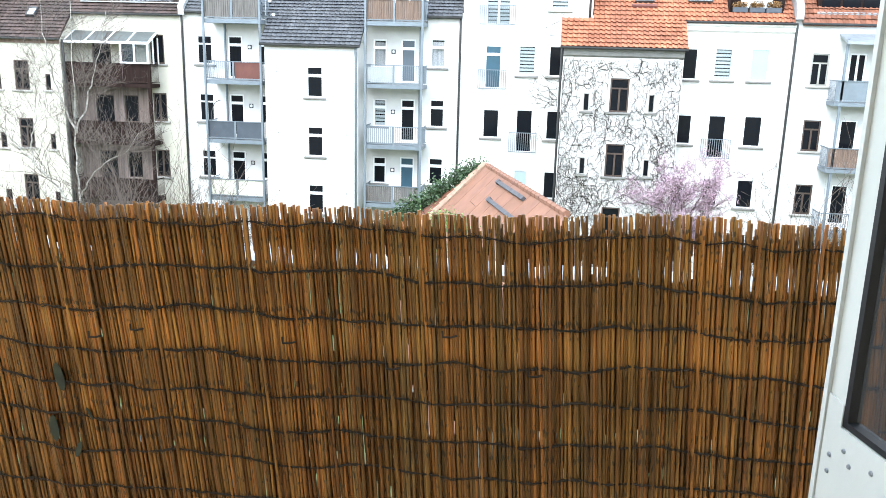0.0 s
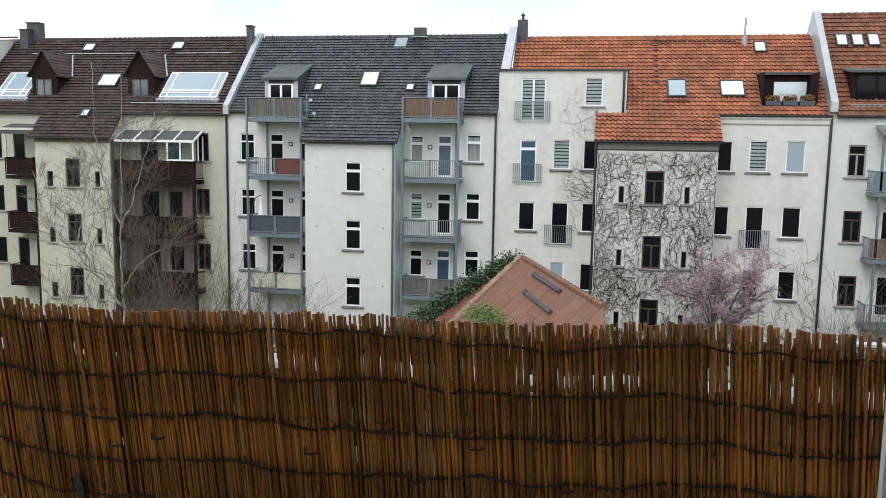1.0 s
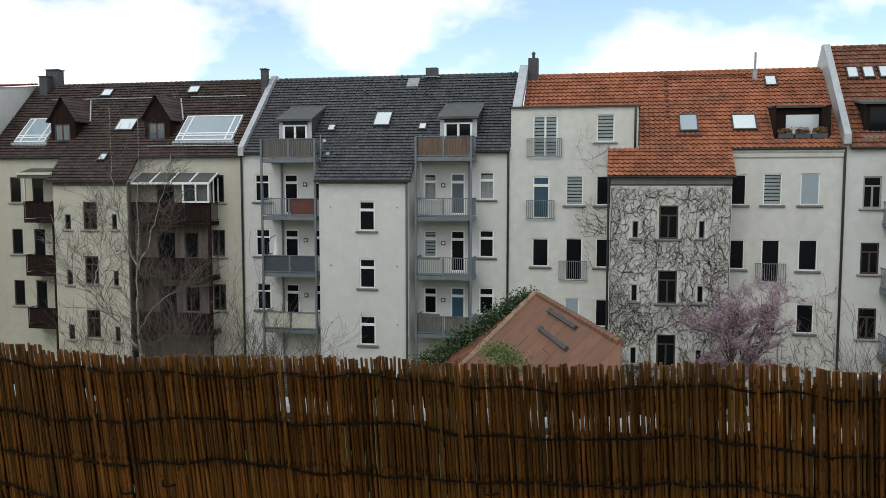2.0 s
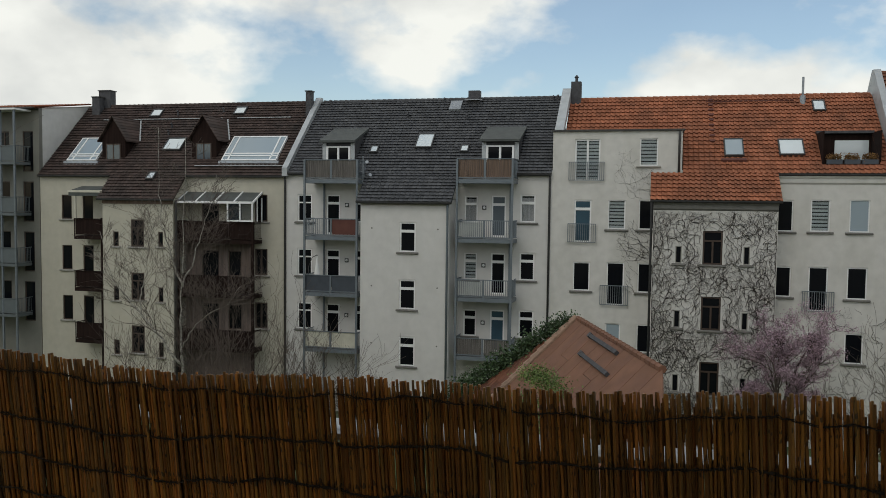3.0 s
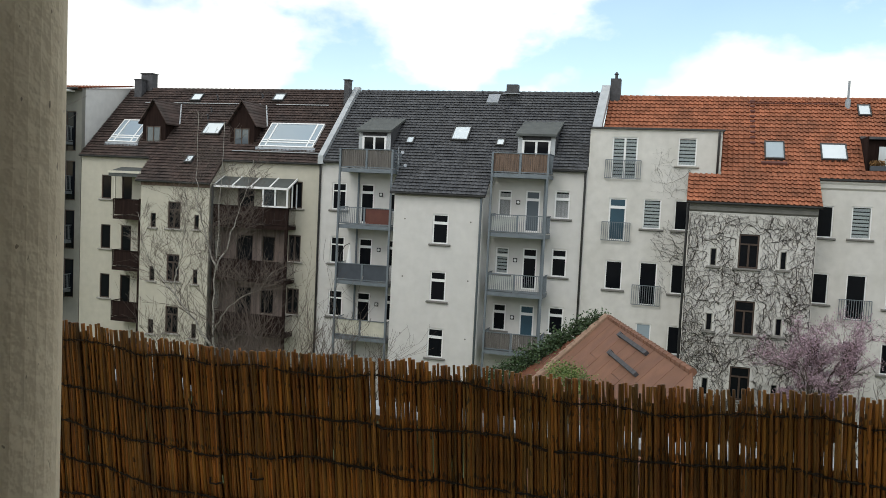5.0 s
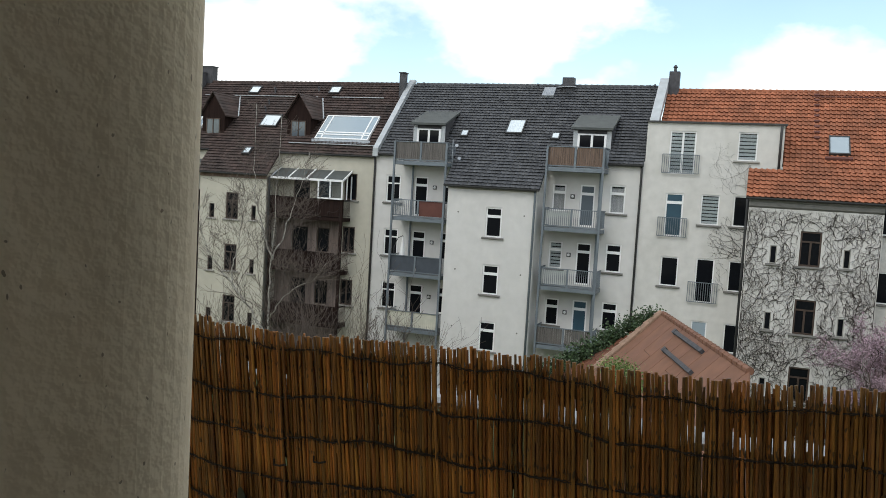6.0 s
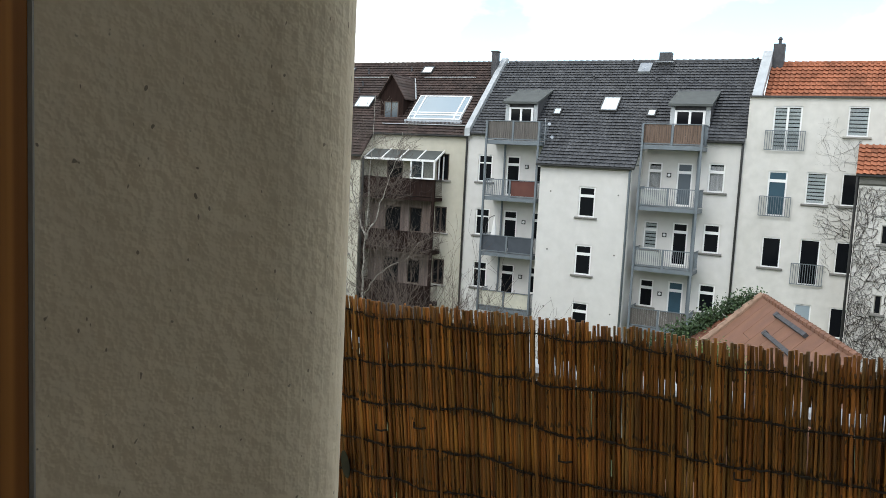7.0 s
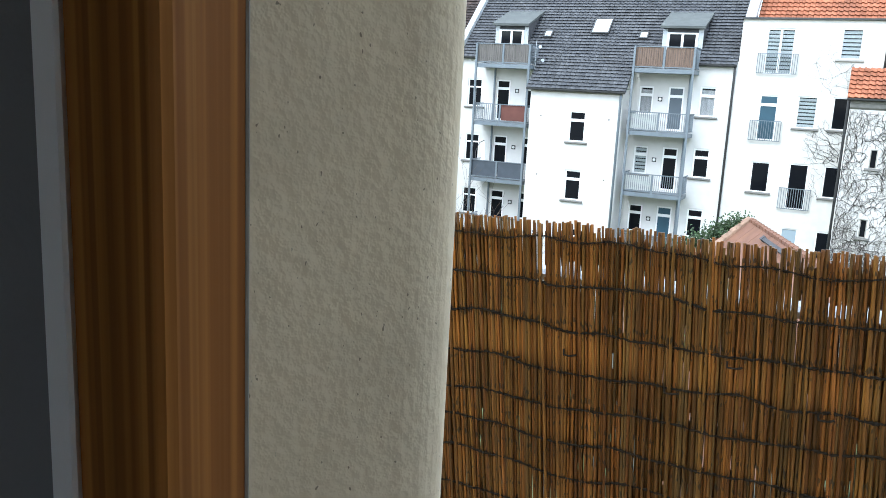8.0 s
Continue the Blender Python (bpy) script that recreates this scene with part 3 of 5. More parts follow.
for xc in (-37.5, -30.3):
    d = part("dormer", Geo().prism([(xc - 0.95, 16.2), (xc + 0.95, 16.2), (xc + 0.95, 18.2), (xc, 19.55), (xc - 0.95, 18.2)], "y", 51.0, 53.6), M_DKWOOD, h1)
    for sgn in (-1, 1):
        ex, ez = xc + sgn * 1.2, 17.93
        g = Geo()
        n = 8
        for k in range(n):
            f0, f1 = k / n, (k + 1) / n + 0.02
            p0, p1 = (ex + (xc - ex) * f0, ez + (19.72 - ez) * f0 + 0.05), (ex + (xc - ex) * f1, ez + (19.72 - ez) * min(f1, 1))
            g.prism([p0, p1, (p1[0], p1[1] - 0.08), (p0[0], p0[1] - 0.1)], "y", 50.78, 54.1 - 1.3 * (1 - f0) * 0.9)
        tagged(part("dormer_roof", g, M_TILE_BROWN, d), kind="stuff")
    part("valley_flashing", Geo().tube([(xc + 0.1, 54.1, 19.66), (xc + 1.2, 52.36, 18.02)], 0.07, 6), M_CAP, d)
    gw = Geo()
    gw.box(xc - 0.6, xc - 0.52, 50.93, 50.995, 16.5, 17.75).box(xc + 0.52, xc + 0.6, 50.93, 50.995, 16.5, 17.75).box(xc - 0.04, xc + 0.04, 50.93, 50.995, 16.5, 17.75)
    gw.box(xc - 0.52, xc + 0.52, 50.93, 50.995, 16.5, 16.57).box(xc - 0.52, xc + 0.52, 50.93, 50.995, 17.68, 17.75)
    part("dormer_window", gw, M_BROWNFR, d)
    for a in (-0.52, 0.04):
        part("pane", Geo().box(xc + a, xc + a + 0.48, 50.96, 50.99, 16.57, 17.68), M_PANE2, d)
for x0, x1, y0, y1, z1 in ((-42.1, -41.45, 54.7, 55.3, 21.6), (-41.95, -40.95, 55.3, 56.0, 22.15), (-24.18, -23.78, 54.3, 54.8, 21.6)):
    c = part("chimney", Geo().box(x0, x1, y0, y1, 19.5, z1), M_BRICKCH, h1)
    part("chimney_cap", Geo().box(x0 - 0.06, x1 + 0.06, y0 - 0.06, y1 + 0.06, z1, z1 + 0.07), M_GUTTER, c)
for x, y in ((-34.6, 54.6), (-30.9, 54.75), (-34.4, 53.5), (-34.3, 52.9)):
    z = E1 + (y - Y0) * RISE1
    part("roof_vent", Geo().tube([(x, y, z - 0.1), (x, y, z + 0.3), (x, y - 0.12, z + 0.36)], 0.07, 7), M_BRICKCH, h1)
for x0, x1, y in ((-40.6, -30.6, 54.05), (-29.4, -25.2, 54.05), (-30.6, -24.0, 50.25)):
    z = E1 + (y - Y0) * RISE1
    part("snow_guard", Geo().tube([(x0, y, z + 0.22), (x1, y, z + 0.22)], 0.03, 6), M_CAP, h1)
# timber balconies
wall("timber_cladding", -31.1, -25.96, 0.6, 12.4, Y0 - 0.045, inner, M_CLAD, h1, thick=0.04, label="dark brown boarding behind the timber balconies")
for k in LEVELS:
    balcony(h1, -39.1, -36.85, 48.75, Y0, 11.0 - 3.63 * k, [M_DKWOOD], 1.45, M_DKWOOD)
    balcony(h1, -31.1, -25.4, 48.75, Y0, 10.95 - 3.62 * k, [M_DKWOOD, M_DKWOOD, M_DKWOOD], 1.48, M_DKWOOD)
    part("balcony_post", Geo().box(-37.0, -36.88, 48.8, 48.92, 0 if k == 2 else 8.8 - 3.63 * k, 12.5 - 3.63 * k), M_DKWOOD, h1)
for x in (-31.0, -25.5):
    part("balcony_post", Geo().box(x - 0.09, x + 0.09, 48.77, 48.95, 0, 12.4), M_DKWOOD, h1)
g = Geo()
for i in range(9):
    for sgn in (-1, 1):
        x, z = -25.95 + 0.0, 8.85 + 0.16 * i
        g.prism([(-26.4, z), (-26.37, z), (-26.37 + 0.85, z + sgn * 0.6), (-26.4 + 0.85, z + sgn * 0.6)], "y", 48.83 + 0.012 * sgn, 48.84 + 0.012 * sgn)
part("lattice", g, M_PLANKB, h1)
part("balcony_canopy", Geo().prism([(48.6, 14.0), (48.6, 14.35), (Y0, 14.7), (Y0, 14.0)], "x", -39.4, -36.75), M_FELT, h1)
part("canopy_fascia", Geo().box(-39.45, -36.7, 48.55, 48.597, 14.24, 14.4), M_CREAMP, h1)
part("canopy_post", Geo().box(-38.95, -38.85, 48.62, 48.72, 12.45, 14.0), M_CREAMP, h1)
gh = part("glazed_porch", Geo().box(-31.05, -25.35, 48.6, 48.7, 13.6, 13.75), M_PVC, h1)
for x in (-31.0, -29.6, -28.2, -26.8, -25.4):
    part("rafter", Geo().prism([(48.705, 13.62), (Y0, 14.3), (Y0, 14.42), (48.705, 13.74)], "x", x - 0.045, x + 0.045), M_PVC, gh)
for x in (-27.2, -26.3, -25.42):
    part("post", Geo().box(x - 0.05, x + 0.05, 48.62, 48.7, 12.52, 13.6), M_PVC, gh)
part("sill_rail", Geo().box(-27.25, -25.37, 48.62, 48.7, 12.42, 12.52), M_PVC, gh)
for y in (49.3, 49.95):
    part("post", Geo().box(-25.42, -25.36, y - 0.04, y + 0.04, 12.42, 14.0), M_PVC, gh)
part("porch_glass", Geo().prism([(48.66, 13.66), (Y0, 14.34), (Y0, 14.36), (48.66, 13.68)], "x", -30.95, -25.45), M_FELT, gh)
part("porch_glass", Geo().box(-27.15, -25.45, 48.65, 48.66, 12.52, 13.6), M_CLEAR, gh)

# ---- house with grey-green balconies beyond it ----
h0 = thing("apartment_house", (-52, 52, 0), "tall pale house with grey balconies and low red roof", "house", "houses across the courtyard")
holes = [(x, x + 0.9, 12.9 - 3.62 * k - (0.8 if x > -45 else 0), 15.0 - 3.62 * k) for k in (-1, 0, 1, 2) for x in (-48.6, -46.4, -44.35)]
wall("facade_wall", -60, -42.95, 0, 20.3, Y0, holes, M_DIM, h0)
part("gable_wall", Geo().prism([(Y0 + 0.34, 0), (60, 0), (60, 20.3), (56, 21.1), (Y0 + 0.34, 20.3)], "x", -43.3, -42.95), M_GREY, h0)
for h in holes:
    window(h0, h, Y0, "double" if h[2] > 16 else "plain", sill=False, frame_mat=M_BROWNFR)
tiled("roof", -60, -42.9, Y0 - 0.4, 20.25, 56, 21.2, M_TILE_RED, h0)
gutter(h0, -60, -43.0, Y0 - 0.4, 20.3)
for k in (-1, 0, 1, 2):
    balcony(h0, -49.5, -43.7, 48.5, Y0, 12.55 - 3.62 * k, [M_BALGREY, M_BALGREY, M_BALGREY], 1.35, M_BALGREY, slab=0.2)
for x in (-49.4, -44.95, -43.8):
    part("balcony_post", Geo().box(x - 0.06, x + 0.06, 48.52, 48.64, 0, 20.0), M_STEEL, h0)
part("balcony_roof", Geo().box(-49.6, -43.6, 48.4, Y0, 20.0, 20.12), M_PVC, h0)

# ---- white house with slate-grey roof ----
h2 = thing("apartment_house", (-15, 52, 0), "white rendered apartment house with slate-grey tiled roof", "house", "houses across the courtyard")
E2, RISE2 = 15.87, 0.925
win_l = [(-22.82, -21.8, 12.48 - 3.56 * k, 14.27 - 3.57 * k) for k in LEVELS]
win_m = [(-18.75, -17.98, 12.48 - 3.56 * k, 14.27 - 3.57 * k) for k in LEVELS]
doors_l = [(-20.78, -19.84, 11.7 - 3.6 * k, 14.26 - 3.57 * k) for k in LEVELS]
win_p = [(-11.51, -10.67, 12.6 - 3.57 * k, 14.27 - 3.56 * k) for k in LEVELS]
doors_r = [(-9.79, -8.89, 11.75 - 3.58 * k, 14.3 - 3.56 * k) for k in LEVELS]
win_r = [(-7.99, -7.06, 12.67 - 3.58 * k, 14.38 - 3.58 * k) for k in LEVELS]
wall("facade_wall", -23.75, -6.05, 0, E2, Y0, win_l + win_m + doors_l + win_p + doors_r + win_r, M_WHITE, h2)
for h in win_l:
    window(h2, h, Y0, "casement", sill_mat=M_TRIM)
for h in win_m:
    window(h2, h, Y0, "transom", sill=False)
for h in doors_l:
    window(h2, h, Y0, "transom", sill=False)
for k, h in enumerate(win_p):
    window(h2, h, Y0, "transom", sill_mat=M_TRIM, inside=("curtain", "blind", "")[k])
for k, h in enumerate(doors_r):
    window(h2, h, Y0, "transom", sill=False, pane_mat=(M_PANE2, M_PANE, M_BLUE)[k])
for k, h in enumerate(win_r):
    window(h2, h, Y0, "transom", sill_mat=M_TRIM, inside=("curtain", "", "")[k])
WA = 48.2
holes = [(-15.18, -14.16, 10.76 - 3.55 * k, 12.6 - 3.55 * k) for k in (0, 1, 2, 3)]
wall("wing_wall", -17.75, -12.05, 0, 14.05, WA, holes[:3], M_WHITE, h2)
for x, a in ((-17.75, 0), (-12.05, -0.3)):
    part("wing_side_wall", Geo().box(x + a, x + a + 0.3, WA + 0.34, Y0, 0, 14.05), M_WHITE, h2)
for h in holes[:3]:
    window(h2, h, WA, "transom", sill_mat=M_TRIM)
for x in (-17.0, -12.75):
    for z in (12.2, 8.6, 5.0):
        part("wall_anchor", Geo().tube([(x, WA - 0.03, z), (x, WA + 0.01, z)], 0.05, 8), M_TRIM, h2)
P2 = (Y0, E2, RISE2)
tiled("roof", -23.45, -6.1, Y0 - 0.25, E2 - 0.23, 55.5, 20.95, M_TILE_GREY, h2, th=0.29, wave=0.022)
tiled("wing_roof", -17.95, -11.85, WA - 0.3, 13.85, Y0 - 0.2, E2 - 0.19, M_TILE_GREY, h2, th=0.29, wave=0.022)
part("wing_gable_infill", Geo().prism([(WA + 0.1, 14.0), (Y0 + 0.2, 14.0), (Y0 + 0.2, E2 - 0.05), (Y0 - 0.1, E2 - 0.3)], "x", -17.75, -12.05), M_WHITE, h2)
tiled("rear_roof", -23.45, -6.1, 61.0, 15.8, 55.5, 20.95, M_TILE_GREY, h2, tw=1.2, th=1.2)
part("rear_wall", Geo().box(-23.75, -6.05, 60.6, 61, 0, 15.8), M_WHITE, h2)
ridge(h2, -23.3, -6.2, 55.5, 20.98, M_TILE_GREY)
gutter(h2, -23.5, -17.95, Y0 - 0.2, E2 - 0.2)
gutter(h2, -11.85, -6.1, Y0 - 0.2, E2 - 0.2)
gutter(h2, -17.95, -11.85, WA - 0.25, 13.86)
part("eave_trim", Geo().box(-17.75, -12.05, WA - 0.05, WA, 13.65, 13.85), M_SILL, h2)
downpipe(h2, -12.15, WA + 0.02, 0, 13.75, M_STEEL)
downpipe(h2, -6.2, Y0, 0, 15.6)
downpipe(h2, -23.7, Y0, 0, 15.6)
for x0, x1, za, zb in ((-23.8, -23.42, 15.75, 21.25),):
    g = Geo().prism([(Y0 - 0.35, za - 0.3), (Y0 + 0.1, za - 0.3), (55.5, zb - 0.5), (55.7, zb), (55.3, zb + 0.03), (Y0 - 0.35, za + 0.25)], "x", x0, x1)
    part("party_wall_capping", g, M_CAP, h2)
for x0, x1, y0, y1 in ((-15.25, -14.1, 51.52, 52.6), (-18.25, -17.7, 51.18, 51.7), (-12.15, -11.6, 51.2, 51.72)):
    skylight(h2, x0, x1, y0, y1, P2)
for x, y in ((-16.5, 54.0), (-12.3, 53.8), (-14.2, 55.2), (-22.6, 55.2), (-6.7, 55.2), (-6.4, 55.25)):
    z = E2 + (y - Y0) * RISE2
    part("roof_vent", Geo().tube([(x, y, z - 0.1), (x, y, z + 0.28), (x, y - 0.14, z + 0.34)], 0.075, 7), M_BRICKCH, h2)
part("roof_hatch", Geo().prism([(54.45, 20.0), (55.2, 20.7), (55.1, 20.85), (54.35, 20.2)], "x", -13.7, -12.9), M_ZINC, h2)
c = part("chimney", Geo().box(-12.5, -11.72, 55.0, 55.6, 20.0, 21.5), M_BRICKCH, h2)
part("chimney_platform", Geo().box(-12.7, -11.5, 54.75, 55.0, 20.83, 20.88), M_ZINC, c)
for xa, xb in ((-21.35, -19.1), (-10.6, -8.25)):
    d = part("dormer", Geo().box(xa, xb, 50.7, 53.0, 15.9, 17.72), M_BRICKCH, h2)
    part("dormer_roof", Geo().prism([(50.35, 17.68), (53.3, 18.78), (53.3, 18.92), (50.35, 17.82)], "x", xa - 0.12, xb + 0.12), M_FELT, d)
    part("dormer_cheek", Geo().prism([(50.7, 17.7), (53.0, 17.7), (53.0, 18.65)], "x", xa + 0.01, xb - 0.01), M_BRICKCH, d)
    w0, w1, zb, zt = xa + 0.35, xb - 0.35, 15.9, 17.45
    g, xm = Geo(), (xa + xb) / 2
    for x in (w0, xm, w1):
        g.box(x - 0.07, x + 0.07, 50.6, 50.695, zb, zt)
    g.box(w0, w1, 50.61, 50.69, zt - 0.09, zt)
    for x0, x1 in ((xa, w0 - 0.08), (w1 + 0.08, xb)):
        part("dormer_front", Geo().box(x0, x1, 50.66, 50.697, 15.95, 17.66), M_CAP, d)
    dw = part("dormer_window", g, M_PVC, d)
    for a, b in ((w0 + 0.07, xm - 0.07), (xm + 0.07, w1 - 0.07)):
        part("pane", Geo().box(a, b, 50.65, 50.68, zb, zt - 0.09), M_PANE, dw)
KIND_L = ([M_PLANK, M_PLANK], ["bars", M_RUSTP], [M_SLATEP, M_SLATEP], [M_CREAMP, M_CREAMP])
KIND_R = ([M_PLANKB, M_PLANKB], ["bars", "bars"], ["bars", "bars"], [M_PLANK, M_PLANK])
for k in range(4):
    balcony(h2, -21.66, -18.0, 48.4, Y0, 14.97 - 3.6 * k, KIND_L[k], 1.5 if k == 0 else 1.38)
    balcony(h2, -11.68, -8.17, 48.4, Y0, 15.02 - 3.6 * k, KIND_R[k], 1.5 if k == 0 else 1.38)
    if k:
        part("screen_panel", Geo().box(-11.6, -10.0, 48.5, 48.52, 15.4 - 3.6 * k, 16.25 - 3.6 * k), M_WHITEP, h2)
for x in (-21.6, -18.06, -11.62, -8.23):
    part("balcony_post", Geo().box(x - 0.06, x + 0.06, 48.3, 48.4, 0, 16.45), M_STEEL, h2)
for x in (-20.9, -8.6):
    part("balcony_post", Geo().box(x - 0.05, x + 0.05, 49.85, 49.95, 0, 15.0), M_STEEL, h2)
for k in LEVELS:
    lamp(h2, -19.35, Y0, 13.6 - 3.6 * k)
    lamp(h2, -10.25, Y0, 13.55 - 3.6 * k)

# ---- weathered house with orange clay roof ----
h3 = thing("apartment_house", (3.4, 52, 0), "weathered white apartment house with orange clay tile roof", "house", "houses across the courtyard")
E3, RISE3 = 15.9, 0.885
top1, top2 = (-4.72, -3.22, 15.24, 17.74), (-0.92, 0.12, 16.15, 17.77)
col_a = [(-4.7, -3.68, 11.55, 14.1), (-2.69, -1.67, 12.36, 14.11), (-0.9, 0.05, 12.37, 14.13)]
col_b = [(-4.7, -3.7, 8.6, 10.33), (-2.69, -1.67, 7.8, 10.37), (-0.88, 0.08, 8.61, 10.37)]
col_c = [(-4.71, -3.83, 5.0, 6.7), (-2.7, -1.82, 4.95, 6.69), (-0.86, 0.04, 5.0, 6.69)]
col_e = [(6.78, 7.64, 12.42, 14.2), (8.56, 9.58, 12.44, 14.24), (10.57, 11.61, 12.44, 14.26)]
col_f = [(6.78, 7.64, 8.68, 10.42), (8.56, 9.58, 7.92, 10.44), (10.57, 11.61, 8.67, 10.46)]
col_g = [(6.78, 7.52, 5.03, 6.72), (8.57, 9.51, 5.03, 6.72), (10.56, 11.53, 5.02, 6.73)]
wall("facade_wall", -6.05, 12.9, 0, E3, Y0, [(top1[0], top1[1], top1[2], E3)] + col_a + col_b + col_c + col_e + col_f + col_g, M_OLD, h3)
wall("raised_facade_wall", -6.05, 1.5, E3, 18.2, Y0, [(top1[0], top1[1], E3, top1[3]), top2], M_OLD, h3)
part("raised_side_wall", Geo().prism([(Y0 + 0.34, E3), (52.7, 18.2), (Y0 + 0.34, 18.2)], "x", 1.2, 1.5), M_OLD, h3)
part("raised_roof", Geo().prism([(Y0 - 0.15, 18.2), (52.7, 18.32), (52.7, 18.4), (Y0 - 0.15, 18.3)], "x", -6.1, 1.62), M_GUTTER, h3)
window(h3, top1, Y0, "double", sill=False, inside="blind")
window(h3, top2, Y0, "plain", inside="blind")
guard(h3, -5.05, -2.98, 15.28, 16.36, Y0)
for k, h in enumerate(col_a):
    window(h3, h, Y0, "transom" if k == 0 else "plain", sill=k > 0, pane_mat=M_BLUE if k == 0 else M_PANE, sill_mat=M_TRIM, inside="blind" if k == 1 else "")
guard(h3, -5.05, -3.4, 11.55, 12.65, Y0)
for k, h in enumerate(col_b):
    window(h3, h, Y0, "plain", sill=k != 1, sill_mat=M_TRIM)
guard(h3, -3.05, -1.42, 7.82, 8.98, Y0)
for k, h in enumerate(col_c):
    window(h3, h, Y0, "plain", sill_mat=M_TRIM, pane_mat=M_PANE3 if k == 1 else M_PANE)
for k, h in enumerate(col_e):
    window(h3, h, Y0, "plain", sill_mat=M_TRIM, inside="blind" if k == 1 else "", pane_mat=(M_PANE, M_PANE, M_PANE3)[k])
for k, h in enumerate(col_f):
    window(h3, h, Y0, "plain", sill=k != 1, sill_mat=M_TRIM)
guard(h3, 8.25, 9.9, 7.94, 9.05, Y0)
for h in col_g:
    window(h3, h, Y0, "plain", sill_mat=M_TRIM)
WI = 48.0
holes = [(2.67, 3.73, 10.54 - 3.7 * k, 12.43 - 3.7 * k) for k in LEVELS]
small = [(1.2, 1.55, 10.56 - 3.66 * k, 11.55 - 3.66 * k) for k in LEVELS] + [(4.84, 5.18, 10.58 - 3.66 * k, 11.58 - 3.68 * k) for k in LEVELS]
wall("wing_wall", -0.06, 6.58, 0, 14.3, WI, holes + small, M_OLD, h3)
for x, a in ((-0.06, 0), (6.58, -0.3)):
    part("wing_side_wall", Geo().box(x + a, x + a + 0.3, WI + 0.34, Y0, 0, 14.3), M_OLD, h3)
for h in holes:
    window(h3, h, WI, "casement", frame_mat=M_BROWNFR, sill_mat=M_TRIM)
for h in small:
    window(h3, h, WI, "plain", frame_mat=M_SILL, sill_mat=M_TRIM)
LOG = (9.2, 12.1, 50.4, 52.6)
P3 = (Y0, E3, RISE3)
tiled("roof", 1.55, 12.7, Y0 - 0.25, E3 - 0.22, 55.5, 20.77, M_TILE_RED, h3, holes=(LOG,), wave=0.06)
tiled("roof", -5.6, 1.55, 52.6, 18.2, 55.5, 20.77, M_TILE_RED, h3, wave=0.06)
tiled("wing_roof", -0.25, 6.75, WI - 0.3, 14.1, Y0 - 0.2, E3 - 0.18, M_TILE_RED, h3, wave=0.06)
part("wing_gable_infill", Geo().prism([(WI + 0.1, 14.25), (Y0 + 0.2, 14.25), (Y0 + 0.2, E3 - 0.05), (Y0 - 0.1, E3 - 0.3)], "x", -0.06, 6.58), M_OLD, h3)
tiled("rear_roof", -5.6, 12.7, 61.0, 15.8, 55.5, 20.77, M_TILE_RED, h3, tw=1.2, th=1.2)
part("rear_wall", Geo().box(-6.05, 12.9, 60.6, 61, 0, 15.8), M_OLD, h3)
ridge(h3, -5.5, 12.6, 55.5, 20.8, M_TILE_RED)
gutter(h3, 6.75, 12.8, Y0 - 0.2, E3 - 0.19)
gutter(h3, -0.25, 6.75, WI - 0.25, 14.12)
part("cornice", Geo().prism([(Y0 - 0.22, 15.68), (Y0 - 0.2, 15.5), (Y0 - 0.12, 15.4), (Y0 - 0.1, 15.2), (Y0, 15.1), (Y0, 15.68)], "x", 6.6, 12.8), M_OLD, h3)
part("cornice", Geo().prism([(WI - 0.22, 14.1), (WI - 0.2, 13.95), (WI - 0.12, 13.85), (WI - 0.1, 13.65), (WI, 13.55), (WI, 14.1)], "x", -0.06, 6.58), M_TRIM, h3)
downpipe(h3, 6.66, Y0, 0, 15.6)
downpipe(h3, -0.16, WI + 0.3, 0, 14.0)
downpipe(h3, 12.85, Y0, 0, 15.7)
for x0, x1, y0, y1 in ((3.9, 5.0, 50.85, 52.1), (6.92, 8.3, 50.9, 52.02), (9.2, 9.92, 54.15, 54.97)):
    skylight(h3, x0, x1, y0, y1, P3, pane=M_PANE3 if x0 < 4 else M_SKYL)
a, b, p, q = LOG
zl, zt = E3 + (p - Y0) * RISE3, E3 + (q - Y0) * RISE3
# Dark timber colour stands in for the shade inside this recess.
part("loggia_recess", Geo().box(a, b, q - 0.06, q, zl - 0.1, zt).box(a - 0.06, a, p, q, zl - 0.1, zt - 0.05).box(b, b + 0.06, p, q, zl - 0.1, zt - 0.05).box(a, b, p, q, zl - 0.25, zl - 0.1), M_DKWOOD, h3)
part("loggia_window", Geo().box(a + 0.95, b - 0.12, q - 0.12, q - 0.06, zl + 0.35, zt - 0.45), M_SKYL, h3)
part("loggia_lintel", Geo().box(a - 0.1, b + 0.1, q - 0.35, q + 0.1, zt - 0.05, zt + 0.1), M_BRICKCH, h3)
part("vent_pipe", Geo().tube([(8.7, 54.9, 20.0), (8.7, 54.9, 20.7), (8.7, 54.9, 20.75), (8.7, 54.9, 21.85)], [0.2, 0.16, 0.07, 0.07], 8), M_ZINC, h3)
for k in range(9):
    y = 51.9 + 0.4 * k
    z = E3 + (y - Y0) * RISE3
    part("roof_step", Geo().prism([(y, z + 0.06), (y + 0.16, z + 0.2), (y + 0.02, z + 0.24), (y - 0.06, z + 0.14)], "x", 3.12, 3.42), M_RUSTP, h3)
part("snow_board", Geo().prism([(50.45, 16.4), (50.55, 16.5), (50.5, 16.62), (50.4, 16.52)], "x", 3.7, 5.1), M_RUSTP, h3)
part("snow_guard", Geo().tube([(3.0, 54.95, 20.45), (8.2, 54.95, 20.45)], 0.035, 6), M_RUSTP, h3)
